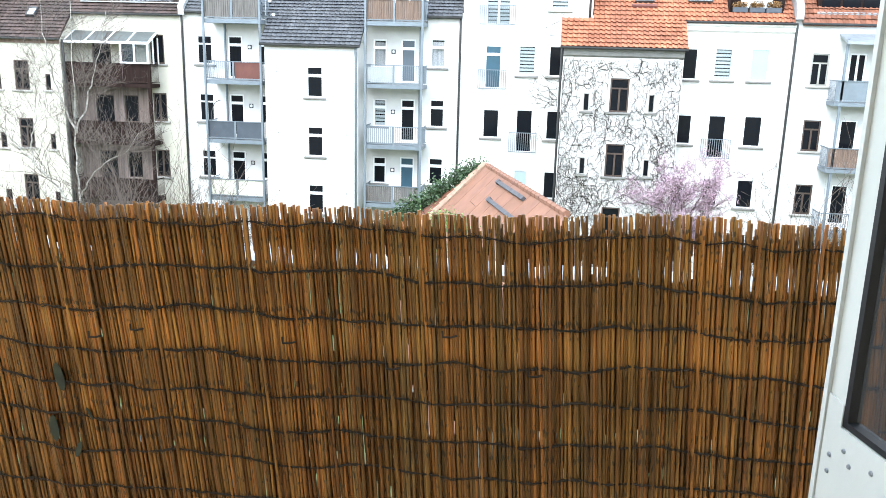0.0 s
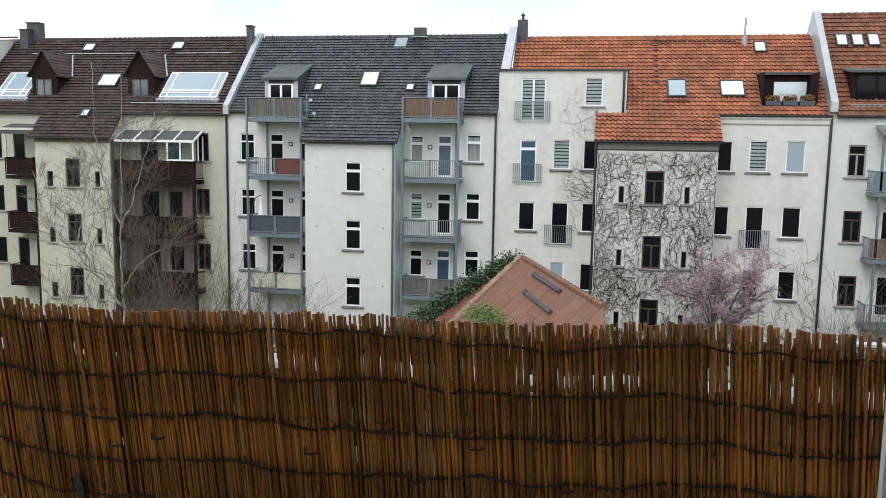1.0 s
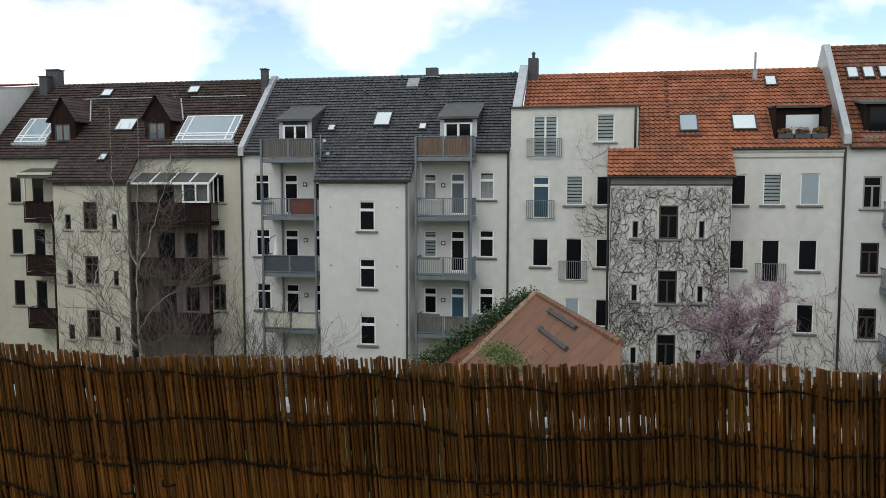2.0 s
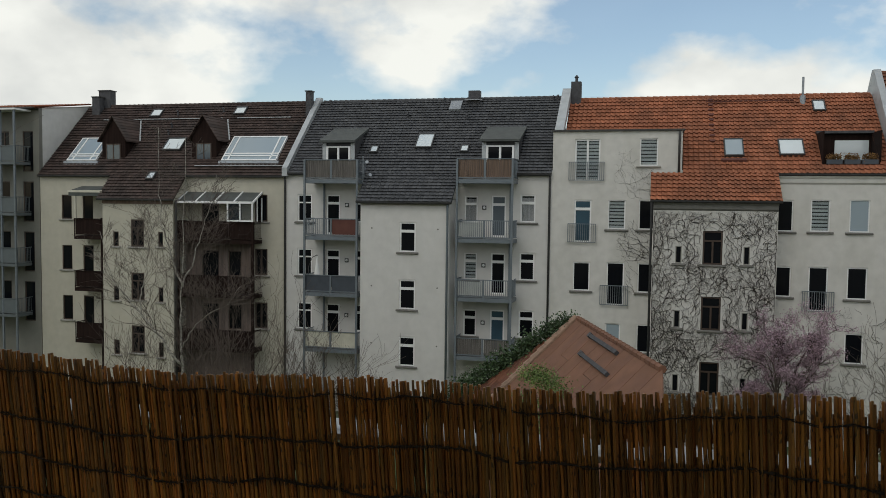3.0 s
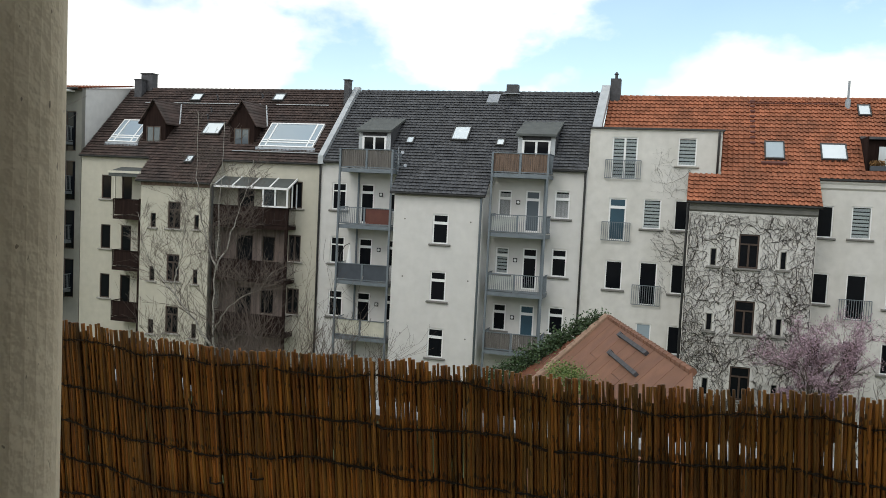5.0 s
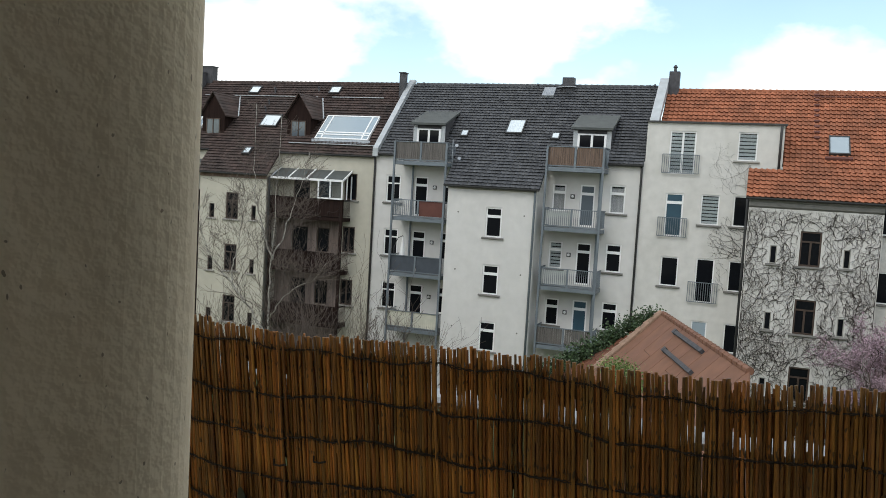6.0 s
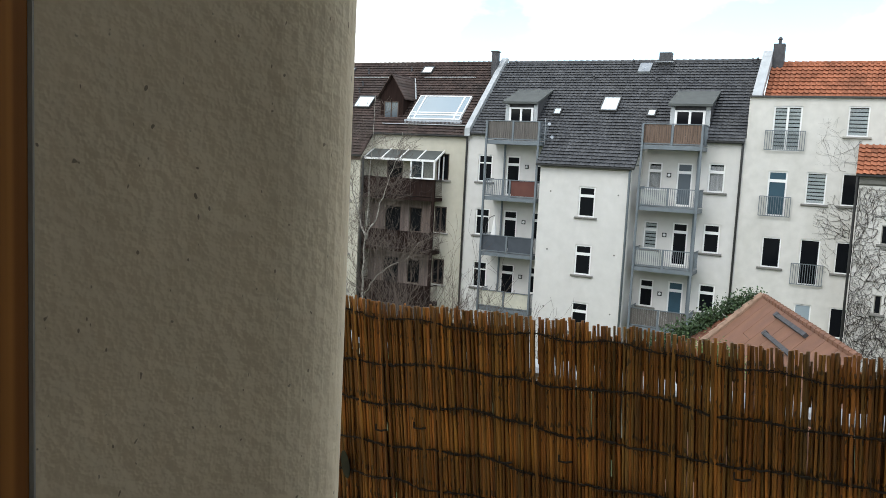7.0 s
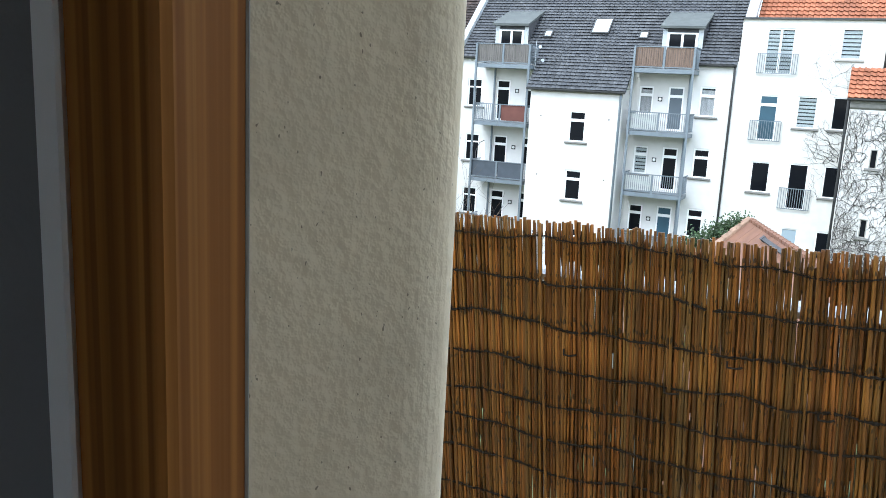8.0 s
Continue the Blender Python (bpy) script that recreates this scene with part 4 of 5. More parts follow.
downpipe(h3, 1.32, Y0, 15.7, 18.15)
c = part("chimney", Geo().box(-5.55, -4.9, 55.1, 55.8, 19.8, 21.95), M_BRICKCH, h3)
part("chimney_pot", Geo().tube([(-5.22, 55.4, 21.95), (-5.22, 55.4, 22.2), (-5.22, 55.4, 22.25), (-5.22, 55.4, 22.4)], [0.1, 0.1, 0.16, 0.05], 8), M_BRICKCH, c)
part("party_wall_capping", Geo().prism([(50.95, 17.9), (55.5, 20.9), (55.7, 21.5), (55.2, 21.52), (50.95, 18.3)], "x", -6.1, -5.55), M_CAP, h3)

# ---- pale house with rust-red roof at the row's end ----
h4 = thing("apartment_house", (19, 52, 0), "pale rendered apartment house with rust-red roof and balconies", "house", "houses across the courtyard")
E4, RISE4 = 15.95, 1.11
win_w = [(13.88, 14.85, 12.28 - 3.72 * k, 14.08 - 3.74 * k) for k in LEVELS]
drs = [(x, x + 0.92, (12.3 if k == 0 and x < 16 else 11.55) - 3.6 * k, 14.13 - 3.74 * k) for k in LEVELS for x in (15.9, 17.63, 19.6, 21.5)]
wall("facade_wall", 12.95, 27, 0, E4, Y0, win_w + drs, M_GREY, h4)
for h in win_w:
    window(h4, h, Y0, "casement", frame_mat=M_BROWNFR if h[2] < 9 else M_SILL)
for h in drs:
    window(h4, h, Y0, "double" if h[2] > 12 else "plain", sill=False)
tiled("roof", 13.1, 27, Y0 - 0.25, E4 - 0.27, 55.5, 22.05, M_TILE_RUST, h4)
tiled("rear_roof", 13.1, 27, 61.0, 15.9, 55.5, 22.05, M_TILE_RUST, h4, tw=1.2, th=1.2)
part("side_gable", Geo().prism([(Y0 + 0.02, 0), (61, 0), (61, 15.9), (55.7, 22.25), (55.2, 22.25), (Y0 - 0.3, 16.45), (Y0 - 0.3, 15.9), (Y0 + 0.02, 15.8)], "x", 12.72, 13.1), M_CAP, h4)
ridge(h4, 13.1, 26.9, 55.5, 22.08, M_TILE_RUST)
gutter(h4, 13.1, 27, Y0 - 0.2, E4 - 0.22)
for x in (13.72, 14.61, 15.5):
    skylight(h4, x, x + 0.68, 53.5, 54.23, (Y0, E4, RISE4))
d = part("dormer", Geo().prism([(50.55, 16.2), (52.6, 16.2), (52.6, 18.5), (50.55, 18.15)], "x", 13.95, 18.6), M_DKWOOD, h4)
part("dormer_roof", Geo().prism([(50.3, 18.12), (52.8, 18.5), (52.8, 18.62), (50.3, 18.24)], "x", 13.75, 18.8), M_FELT, d)
for x in (14.2, 15.3, 16.4, 17.5):
    part("pane", Geo().box(x, x + 0.95, 50.5, 50.545, 16.45, 17.95), M_PANE, d)
part("dormer_base", Geo().box(13.9, 18.7, 50.2, 50.55, 16.05, 16.35), M_ZINC, d)
for k in LEVELS:
    balcony(h4, 14.95, 24, 48.6, Y0, 11.25 - 3.72 * k, ([M_STEEL, M_STEEL, M_STEEL], [M_PLANKB, M_PLANKB, M_PLANKB], ["bars", "bars", "bars"])[k], 1.42, slab=0.2)
for x in (15.3, 23.8):
    part("balcony_post", Geo().box(x - 0.06, x + 0.06, 48.65, 48.77, 0, 14.9), M_STEEL, h4)
part("balcony_canopy", Geo().prism([(48.4, 14.6), (Y0, 15.1), (Y0, 15.2), (48.4, 14.75)], "x", 15.2, 24), M_ZINC, h4)


# ---- courtyard: annex with terracotta roof ----
annex = thing("annex_building", (-4, 31, 0), "courtyard annex with terracotta sheet roof and hip tiles", "house")
RA, RB = Vector((-3.16, 36.0, 8.84)), Vector((0.31, 25.5, 8.84))
along = (RB - RA).normalized()
down = Vector((along.y, -along.x, 0)).normalized()
down = Vector((down.x, down.y, -0.98)).normalized()
up_n = along.cross(down).normalized()
up_n = up_n if up_n.z > 0 else -up_n
SL = 7.0


def slope_panel(g, s0, s1, d0, d1, h0, h1):
    n = len(g.v)
    g.v += [tuple(RA + along * s + down * d + up_n * h) for h in (h0, h1) for s, d in ((s0, d0), (s1, d0), (s1, d1), (s0, d1))]
    for q in ((3, 2, 1, 0), (4, 5, 6, 7), (0, 1, 5, 4), (1, 2, 6, 5), (2, 3, 7, 6), (3, 0, 4, 7)):
        g.f.append(tuple(n + i for i in q))


total = (RB - RA).length
cols = 9
roof_a = part("roof", Geo(), M_SHED, annex)
for i in range(cols):
    for j in range(2):
        g = Geo()
        off = 0.9 * (i % 3)
        d0, d1 = max(0, SL / 2 * j - off), SL / 2 * (j + 1) - (off if j == 0 else 0)
        slope_panel(g, total * i / cols + 0.012, total * (i + 1) / cols - 0.012, d0 + 0.008, d1 - 0.008, -0.05, 0.02 + 0.006 * ((i * 3 + j) % 3))
        part("roof_sheet", g, M_SHED, roof_a)
g = Geo()
slope_panel(g, 0, total, 0, SL, -0.12, -0.05)
part("roof_boarding", g, M_BRICKCH, roof_a)
for s0, d0 in ((3.5, 0.3), (4.4, 1.1)):
    g = Geo()
    slope_panel(g, s0, s0 + 3.8, d0, d0 + 0.15, 0.02, 0.15)
    slope_panel(g, s0 - 0.1, s0 + 0.15, d0 - 0.03, d0 + 0.17, 0.02, 0.16)
    part("roof_vent_box", g, M_BRICKCH, roof_a)
# the near end is hipped: its sheets widen downwards
HIP, FLARE = 3.0, 2.2
for i in range(6):
    a0, a1 = FLARE * HIP * i / 6 + 0.012, FLARE * HIP * (i + 1) / 6 - 0.012
    q = [(total + a0, a0 / FLARE), (total + a1, a1 / FLARE), (total + a1, SL), (total + a0, SL)]
    g = Geo()
    g.v = [tuple(RA + along * a + down * b + up_n * h) for h in (-0.05, 0.02 + 0.006 * (i % 3)) for a, b in q]
    g.f = [(3, 2, 1, 0), (4, 5, 6, 7), (0, 1, 5, 4), (1, 2, 6, 5), (2, 3, 7, 6), (3, 0, 4, 7)]
    part("roof_sheet", g, M_SHED, roof_a)
g = Geo()
for i in range(16):
    p0, p1 = RA + down * (SL * i / 16), RA + down * (SL * (i + 1) / 16 + 0.05)
    g.tube([p0 + up_n * 0.03, p1 + up_n * 0.05], [0.17, 0.2], 8)
part("hip_tiles", g, M_SHEDTILE, roof_a)
g = Geo()
for i in range(24):
    p0, p1 = RA + along * (total * i / 24), RA + along * (total * (i + 1) / 24 + 0.05)
    g.tube([p0, p1], [0.11, 0.13], 7)
part("ridge_tiles", g, M_SHED, roof_a)
foot = RA + down * SL
LB = Vector((-9.2, 37.5, 4.1))
g = Geo()
for i in range(14):
    for j in range(14):
        a0, a1, b0, b1 = i / 14, (i + 1) / 14 - 0.006, j / 14, (j + 1) / 14 + 0.01
        q = [RA.lerp(foot.lerp(LB, a), b) + Vector((0, 0, 0.05 * (1 - (b - b0) * 14))) for a, b in ((a0, b0), (a1, b0), (a1, b1), (a0, b1))]
        g.face(*q)
part("end_roof_tiles", g, M_TILE_RUST, roof_a)
g = Geo()
far, fb = Vector((-3.0, 36.4, 3.5)), Vector((0.36, 25.9, 3.5))
HP = RB + down * HIP + along * (FLARE * HIP)
CN = RB + down * SL + along * (FLARE * HIP)
base = {n: Vector((p.x, p.y, 0)) for n, p in (("far", far), ("fb", fb), ("hp", HP), ("cn", CN), ("foot", foot), ("lb", LB))}
g.face(RB, RA, far, fb)
g.face(far, fb, base["fb"], base["far"])
g.face(RB, HP, fb)
g.face(HP, fb, base["fb"], base["hp"])
g.face(HP, CN, base["cn"], base["hp"])
g.face(foot, CN, base["cn"], base["foot"])
g.face(RA, LB, base["lb"], base["far"], far)
g.face(LB, foot, base["foot"], base["lb"])
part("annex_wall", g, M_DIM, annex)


garden_wall = thing("garden_wall", (13, 34, 0), "courtyard garden wall with pale metal capping", "wall")
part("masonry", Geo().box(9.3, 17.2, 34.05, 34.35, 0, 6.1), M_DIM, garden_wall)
part("capping", Geo().prism([(33.95, 6.1), (34.45, 6.1), (34.45, 6.2), (34.2, 6.27), (33.95, 6.2)], "x", 9.2, 17.3), M_CAP, garden_wall, "pale metal capping")


# ---- plants ----
def leaves(g, rng, centre, spread, n, size):
    for _ in range(n):
        p = Vector(centre) + Vector((rng.gauss(0, spread[0]), rng.gauss(0, spread[1]), rng.gauss(0, spread[2])))
        a = Vector((rng.uniform(-1, 1), rng.uniform(-1, 1), rng.uniform(-0.6, 1))).normalized()
        b = a.cross(Vector((rng.uniform(-1, 1), rng.uniform(-1, 1), rng.uniform(-1, 1)))).normalized()
        s = size * rng.uniform(0.6, 1.3)
        g.face(p - a * s, p + b * s * 0.6 - a * 0.1 * s, p + a * s, p - b * s * 0.6)


def grow(stem, twig, rng, p, d, length, r, depth, spread, rise, tips=None):
    """A limb with its branches; thick pieces go to stem, thin ones to twig."""
    n = 5
    pts, rad = [p], [r]
    q, dd = p.copy(), d.copy()
    for i in range(n):
        k = 0.1 if r > 0.05 else 0.2
        dd = (dd + Vector((rng.gauss(0, k), rng.gauss(0, k), rng.gauss(0, k * 0.6) + rise * 0.05))).normalized()
        q = q + dd * (length / n)
        pts.append(q.copy())
        rad.append(max(0.0075, r * (1 - 0.62 * (i + 1) / n)))
        if depth > 0 and i >= 1:
            for _ in range(2 if rng.random() < 0.6 else 1):
                side = Vector((rng.uniform(-1, 1), rng.uniform(-1, 1), rng.uniform(-0.2, 0.5))).normalized()
                nd = (dd * (1 - spread) + side * spread + Vector((0, 0, rise * 0.3))).normalized()
                grow(stem, twig, rng, q.copy(), nd, length * rng.uniform(0.36, 0.62), rad[-1] * 0.6, depth - 1, spread, rise, tips)
    (stem if r > 0.035 else twig).tube(pts, rad, 6 if r > 0.035 else 3)
    if tips is not None and depth <= 1:
        tips.extend(pts[2:])


def bare_tree(name, place, label, stems, bark, seed, depth, spread, rise, group=""):
    rng = random.Random(seed)
    t = thing(name, place, label, "tree", group)
    stem, twig = Geo(), Geo()
    for d, length, r in stems:
        grow(stem, twig, rng, Vector(place), Vector(d).normalized(), length, r, depth, spread, rise)
    part("trunk", stem, bark, t, smooth=True)
    part("crown", twig, M_BTWIG if bark is M_BIRCH else M_BARK, t)
    return t


birch = thing("birch_tree", (-25.2, 40, 0), "bare multi-stemmed birch with pale bark and fine twigs", "tree")
stem, twig, rng = Geo(), Geo(), random.Random(4)
for foot, path, r in (((-25.2, 40, 0), ((-25.2, 40, 3.2), (-25.24, 40, 6.5), (-25.15, 40, 9.6), (-24.95, 40.1, 17.2)), 0.115),
                      ((-25.2, 40, 9.2), ((-25.9, 40.2, 10.6), (-26.6, 40.3, 12.4), (-26.8, 40.4, 14.5), (-26.85, 40.4, 17.8)), 0.06),
                      ((-25.2, 40, 9.0), ((-24.7, 40.2, 10.2), (-24.2, 40.3, 11.8), (-23.7, 40.4, 13.4), (-23.3, 40.5, 15.2)), 0.055),
                      ((-25.22, 40, 4.6), ((-26.6, 39.8, 6.4), (-28.2, 39.7, 8.0), (-29.4, 39.6, 9.4), (-30.0, 39.5, 12.0)), 0.085),
                      ((-27.6, 39.7, 7.4), ((-27.5, 39.7, 8.6), (-27.2, 39.7, 9.8), (-27.1, 39.7, 11), (-27.0, 39.7, 12.8)), 0.05),
                      ((-25.2, 40, 5.6), ((-24.2, 39.8, 7.0), (-23.2, 39.7, 7.7), (-22.3, 39.7, 8.1), (-21.4, 39.6, 9.2)), 0.045)):
    nodes = [Vector(foot)] + [Vector(p) for p in path]
    pts = []
    for a, b in zip(nodes, nodes[1:]):
        pts += [a.lerp(b, k / 5) + Vector((rng.gauss(0, 0.05), rng.gauss(0, 0.05), 0)) for k in range(5)]
    pts.append(nodes[-1])
    rad = [max(0.012, r * (1 - 0.93 * (k / 20) ** 0.8)) for k in range(21)]
    stem.tube(pts, rad, 7)
    for k in range(4, 20):
        up = (pts[k + 1] - pts[k - 1]).normalized()
        for m in range(2):
            w = rng.uniform(0, 2 * math.pi)
            d = (up * 0.75 + Vector((math.cos(w), math.sin(w), 0.1)) * 0.75).normalized()
            grow(stem, twig, rng, pts[k].copy(), d, rng.uniform(0.8, 1.3) + 1.7 * (1 - k / 20), rad[k] * 0.4, 2 if m == 0 and k % 3 == 0 else 1, 0.5, 0.15)
part("trunk", stem, M_BIRCH, birch, smooth=True)
part("crown", twig, M_BTWIG, birch)
bare_tree("bare_tree", (-44.5, 39, 0), "tall leafless tree beside the grey-green balconies",
          [((0.02, 0, 1), 14.5, 0.16), ((-0.2, 0, 1), 13, 0.13), ((0.18, 0, 1), 13.5, 0.1)], M_BARK, 14, 2, 0.4, 0.5)
bare_tree("hazel_shrub", (-20.4, 41, 0), "bare upright hazel shrub below the balconies",
          [((0.25, 0, 1), 5.6, 0.05), ((-0.25, 0.1, 1), 6.0, 0.05), ((0.05, -0.1, 1), 6.4, 0.05), ((0.45, 0, 1), 4.6, 0.045), ((-0.5, 0, 1), 5.0, 0.045)], M_BARK, 8, 2, 0.4, 0.7, "courtyard shrubs")
bare_tree("hazel_shrub", (-22.6, 39, 0), "bare brown hazel shrub beside the birch",
          [((0.35, 0, 1), 4.4, 0.05), ((-0.3, 0.1, 1), 5.0, 0.05), ((0.0, -0.1, 1), 5.6, 0.05)], M_BARK, 9, 2, 0.5, 0.5, "courtyard shrubs")
for i, (x, y, k) in enumerate(((-25.6, 43.5, 8.6), (-23.4, 43, 7.8))):
    bare_tree("hazel_shrub", (x, y, 0), "tall bare hazel thicket before the timber balconies",
              [((0.3 * math.cos(a), 0.3 * math.sin(a), 1), k * (0.78 + 0.07 * m), 0.05) for m, a in enumerate((0.2, 3.3, 1.7))], M_BARK, 60 + i, 2, 0.36, 0.7, "courtyard shrubs")
for i, (x, y, k) in enumerate(((-17.6, 43, 2.6), (-15.9, 44, 2.9), (-19.8, 42, 5.0), (-18.4, 42.5, 4.6), (-29.0, 41, 4.6), (-26.8, 42, 5.0), (-23.8, 42, 5.0), (-19.2, 43, 4.2), (9.4, 42, 4.2), (11.0, 41, 4.6), (12.6, 42, 5.0), (14.4, 41, 4.4), (16.5, 42, 4.6))):
    bare_tree("bare_shrub", (x, y, 0.4 if x < 0 else 0), "leafless tangled garden shrub with thin stems",
              [((0.5 * math.cos(a), 0.5 * math.sin(a), 1), k * (0.8 + 0.1 * (i % 3)), 0.045) for a in (0.3, 1.5, 2.8, 4.0, 5.3)], M_BARK, 20 + i, 2, 0.5, 0.6, "courtyard shrubs")

for i, (x, y, k) in enumerate(((12.2, 41, 6.4), (14.2, 40, 7.6), (16.0, 41, 7.0))):
    bare_tree("bare_shrub", (x, y, 0), "tall leafless shrub with long upright brown canes",
              [((0.32 * math.cos(a), 0.3 * math.sin(a), 1), k * (0.85 + 0.08 * m), 0.045) for m, a in enumerate((0.4, 2.6, 4.4))], M_BARK, 80 + i, 2, 0.36, 0.6, "courtyard shrubs")

rng = random.Random(31)
plum = thing("blossoming_plum_tree", (6.4, 44, 0), "plum tree in pink blossom before the vine-clad wall", "tree")
stem, twig, tips = Geo(), Geo(), []
stem.tube([(6.4, 44, 0), (6.35, 44, 1.5), (6.45, 44, 3.0)], [0.2, 0.16, 0.14], 8)
for d, length, r in (((0.1, 0, 1), 3.6, 0.11), ((-0.45, 0.1, 1), 3.2, 0.09), ((0.5, -0.1, 1), 3.0, 0.09), ((0.05, 0.45, 1), 3.2, 0.08), ((-0.15, -0.4, 1), 3.4, 0.08), ((-0.8, 0, 0.8), 1.5, 0.06), ((0.85, 0, 0.8), 1.5, 0.06)):
    grow(stem, twig, rng, Vector((6.45, 44, 3.0)), Vector(d).normalized(), length, r, 3, 0.5, 0.35, tips)
part("trunk", stem, M_BARK, plum, smooth=True)
part("crown", twig, M_BARK, plum)
g = Geo()
for p in rng.sample(tips, min(len(tips), 7000)):
    leaves(g, rng, p, (0.09, 0.09, 0.09), 4, 0.041)
part("blossoms", g, M_BLOSSOM, plum, "soft pink blossoms")

ivy = thing("ivy", (-6, 36.5, 0), "dense evergreen ivy climbing over the annex roof edge", "plant")
g, rng = Geo(), random.Random(12)
for i in range(150):
    f = rng.random() ** 0.8
    p = RA.lerp(LB, f) + Vector((-0.1, 0.2, 0.12 + 0.32 * math.sin(min(1, f * 3)) * rng.random()))
    leaves(g, rng, p, (0.22, 0.25, 0.17 + 0.18 * f), 46, 0.075)
part("foliage", g, M_LEAF, ivy)
g = Geo()
for i in range(10):
    p = LB.lerp(Vector((LB.x, LB.y, 0)), i / 9)
    leaves(g, rng, p, (0.5, 0.4, 0.4), 60, 0.08)
part("hanging_foliage", g, M_LEAF, ivy)
stemg = Geo()
stemg.tube([(LB.x, LB.y - 0.2, 0), (LB.x + 0.1, LB.y - 0.2, 2), tuple(LB), tuple(RA.lerp(LB, 0.5)), tuple(RA.lerp(LB, 0.1))], [0.06, 0.05, 0.04, 0.03, 0.01], 6)
part("stem", stemg, M_VINE, ivy)
bush = thing("evergreen_bush", (-3.6, 27, 0), "light green leafy bush in front of the annex", "plant")
g = Geo()
for c, k in (((-3.75, 26.6, 8.2), 1), ((-3.3, 26.2, 8.12), 1), ((-2.95, 26.0, 7.85), 1), ((-3.9, 26.8, 7.2), 1.2), ((-3.5, 26.4, 6.6), 1.4), ((-3.5, 26.4, 5.6), 1.6)):
    leaves(g, rng, c, (0.24 * k, 0.24 * k, 0.17 * k), 800, 0.04)
part("foliage", g, M_LEAFL, bush)
part("stem", Geo().tube([(-3.7, 26.4, 0), (-3.75, 26.4, 3), (-3.65, 26.4, 7)], [0.08, 0.06, 0.02], 6), M_VINE, bush)


def vines(name, label, x0, x1, y, z_top, starts, blocked, seed, base=0.0, wander=0.45, thick=1.0, heading=0.0):
    rng = random.Random(seed)
    g = Geo()
    for i in range(starts):
        x, z = x0 + (x1 - x0) * rng.random(), base + rng.random() ** 1.3 * (z_top - base) * 0.97
        if heading:
            x = x1 - (x1 - x0) * 0.8 * rng.random() ** 2
        a, r = rng.gauss(heading, 0.6), (0.005 + 0.013 * rng.random() ** 2) * thick
        pts = []
        for k in range(rng.randint(10, 42)):
            pts.append((x, y - 0.03, z))
            a = heading + (a - heading) * 0.86 + rng.gauss(0, wander)
            x, z = x + math.sin(a) * 0.13, z + math.cos(a) * 0.13
            if not heading:
                x = min(max(x, x0 + 0.03), x1 - 0.03)
            if not (x0 < x < x1 and base - 0.1 < z < z_top - 0.15 * rng.random()) or any(h[0] - 0.05 < x < h[1] + 0.05 and h[2] - 0.1 < z < h[3] for h in blocked):
                break
        if len(pts) > 2:
            g.tube(pts, [r * (1 - 0.7 * j / len(pts)) for j in range(len(pts))], 3)
    v = tagged(part(name, g, M_VINE), label, "plant", kind="stuff")
    return v


vines("climbing_vine", "leafless vine stems covering the stair wing's wall", -0.05, 6.56, WI, 13.6, 1550, holes + small, 5, wander=0.55, thick=1.05)
vines("climbing_vine", "leafless vine stems on the weathered facade", -2.2, -0.1, Y0, 13.0, 130, col_a + col_b + col_c, 6, base=8.6, wander=0.4, thick=0.9, heading=-1.0)
vines("climbing_vine", "sparse leafless vine stems on the weathered facade", -2.4, -0.1, Y0, 17.3, 50, col_a + [top2], 7, base=14.2, wander=0.4, thick=0.7, heading=-0.7)
vines("climbing_vine", "sparse leafless vine stems on the weathered facade", 9.6, 12.7, Y0, 8.3, 40, col_f + col_g, 8, base=1.0, wander=0.8)
vines("climbing_vine", "dry creeper stems around the timber balconies", -31.0, -25.5, 48.72, 12.2, 150, [], 9)

# ---- small things on the balconies and roofs ----
par = thing("parasol", (-20.95, 48.9, 8.02), "closed white parasol on the slate-panelled balcony", "parasol")
part("pole", Geo().tube([(-20.95, 48.9, 8.02), (-20.95, 48.9, 10.35)], 0.025, 8), M_STEEL, par)
part("canopy", Geo().tube([(-20.95, 48.9, 8.75), (-20.95, 48.9, 8.9), (-20.95, 48.9, 9.6), (-20.95, 48.9, 10.3)], [0.23, 0.22, 0.13, 0.03], 9), M_CLOTH, par)
part("support_arm", Geo().tube([(-21.5, 48.9, 8.02), (-21.55, 48.9, 9.6), (-21.3, 48.9, 10.2), (-20.97, 48.9, 10.37)], 0.025, 6), M_GUTTER, par)
ant = thing("antenna", (-17.9, 49.0, 14.65), "metal antenna mast with small dishes on the slate roof", "antenna")
part("mast", Geo().tube([(-17.9, 49.0, 14.55), (-17.9, 49.0, 16.7)], 0.03, 7), M_ZINC, ant)
for z, dx in ((16.3, 0.3), (15.8, -0.45), (15.5, 0.5)):
    part("arm", Geo().tube([(-17.9, 49.0, z - 0.1), (-17.9 + dx, 48.9, z)], 0.02, 6), M_ZINC, ant)
    part("dish", Geo().tube([(-17.9 + dx, 48.88, z), (-17.9 + dx * 1.1, 48.8, z + 0.03)], [0.03, 0.11], 10), M_ZINC, ant)
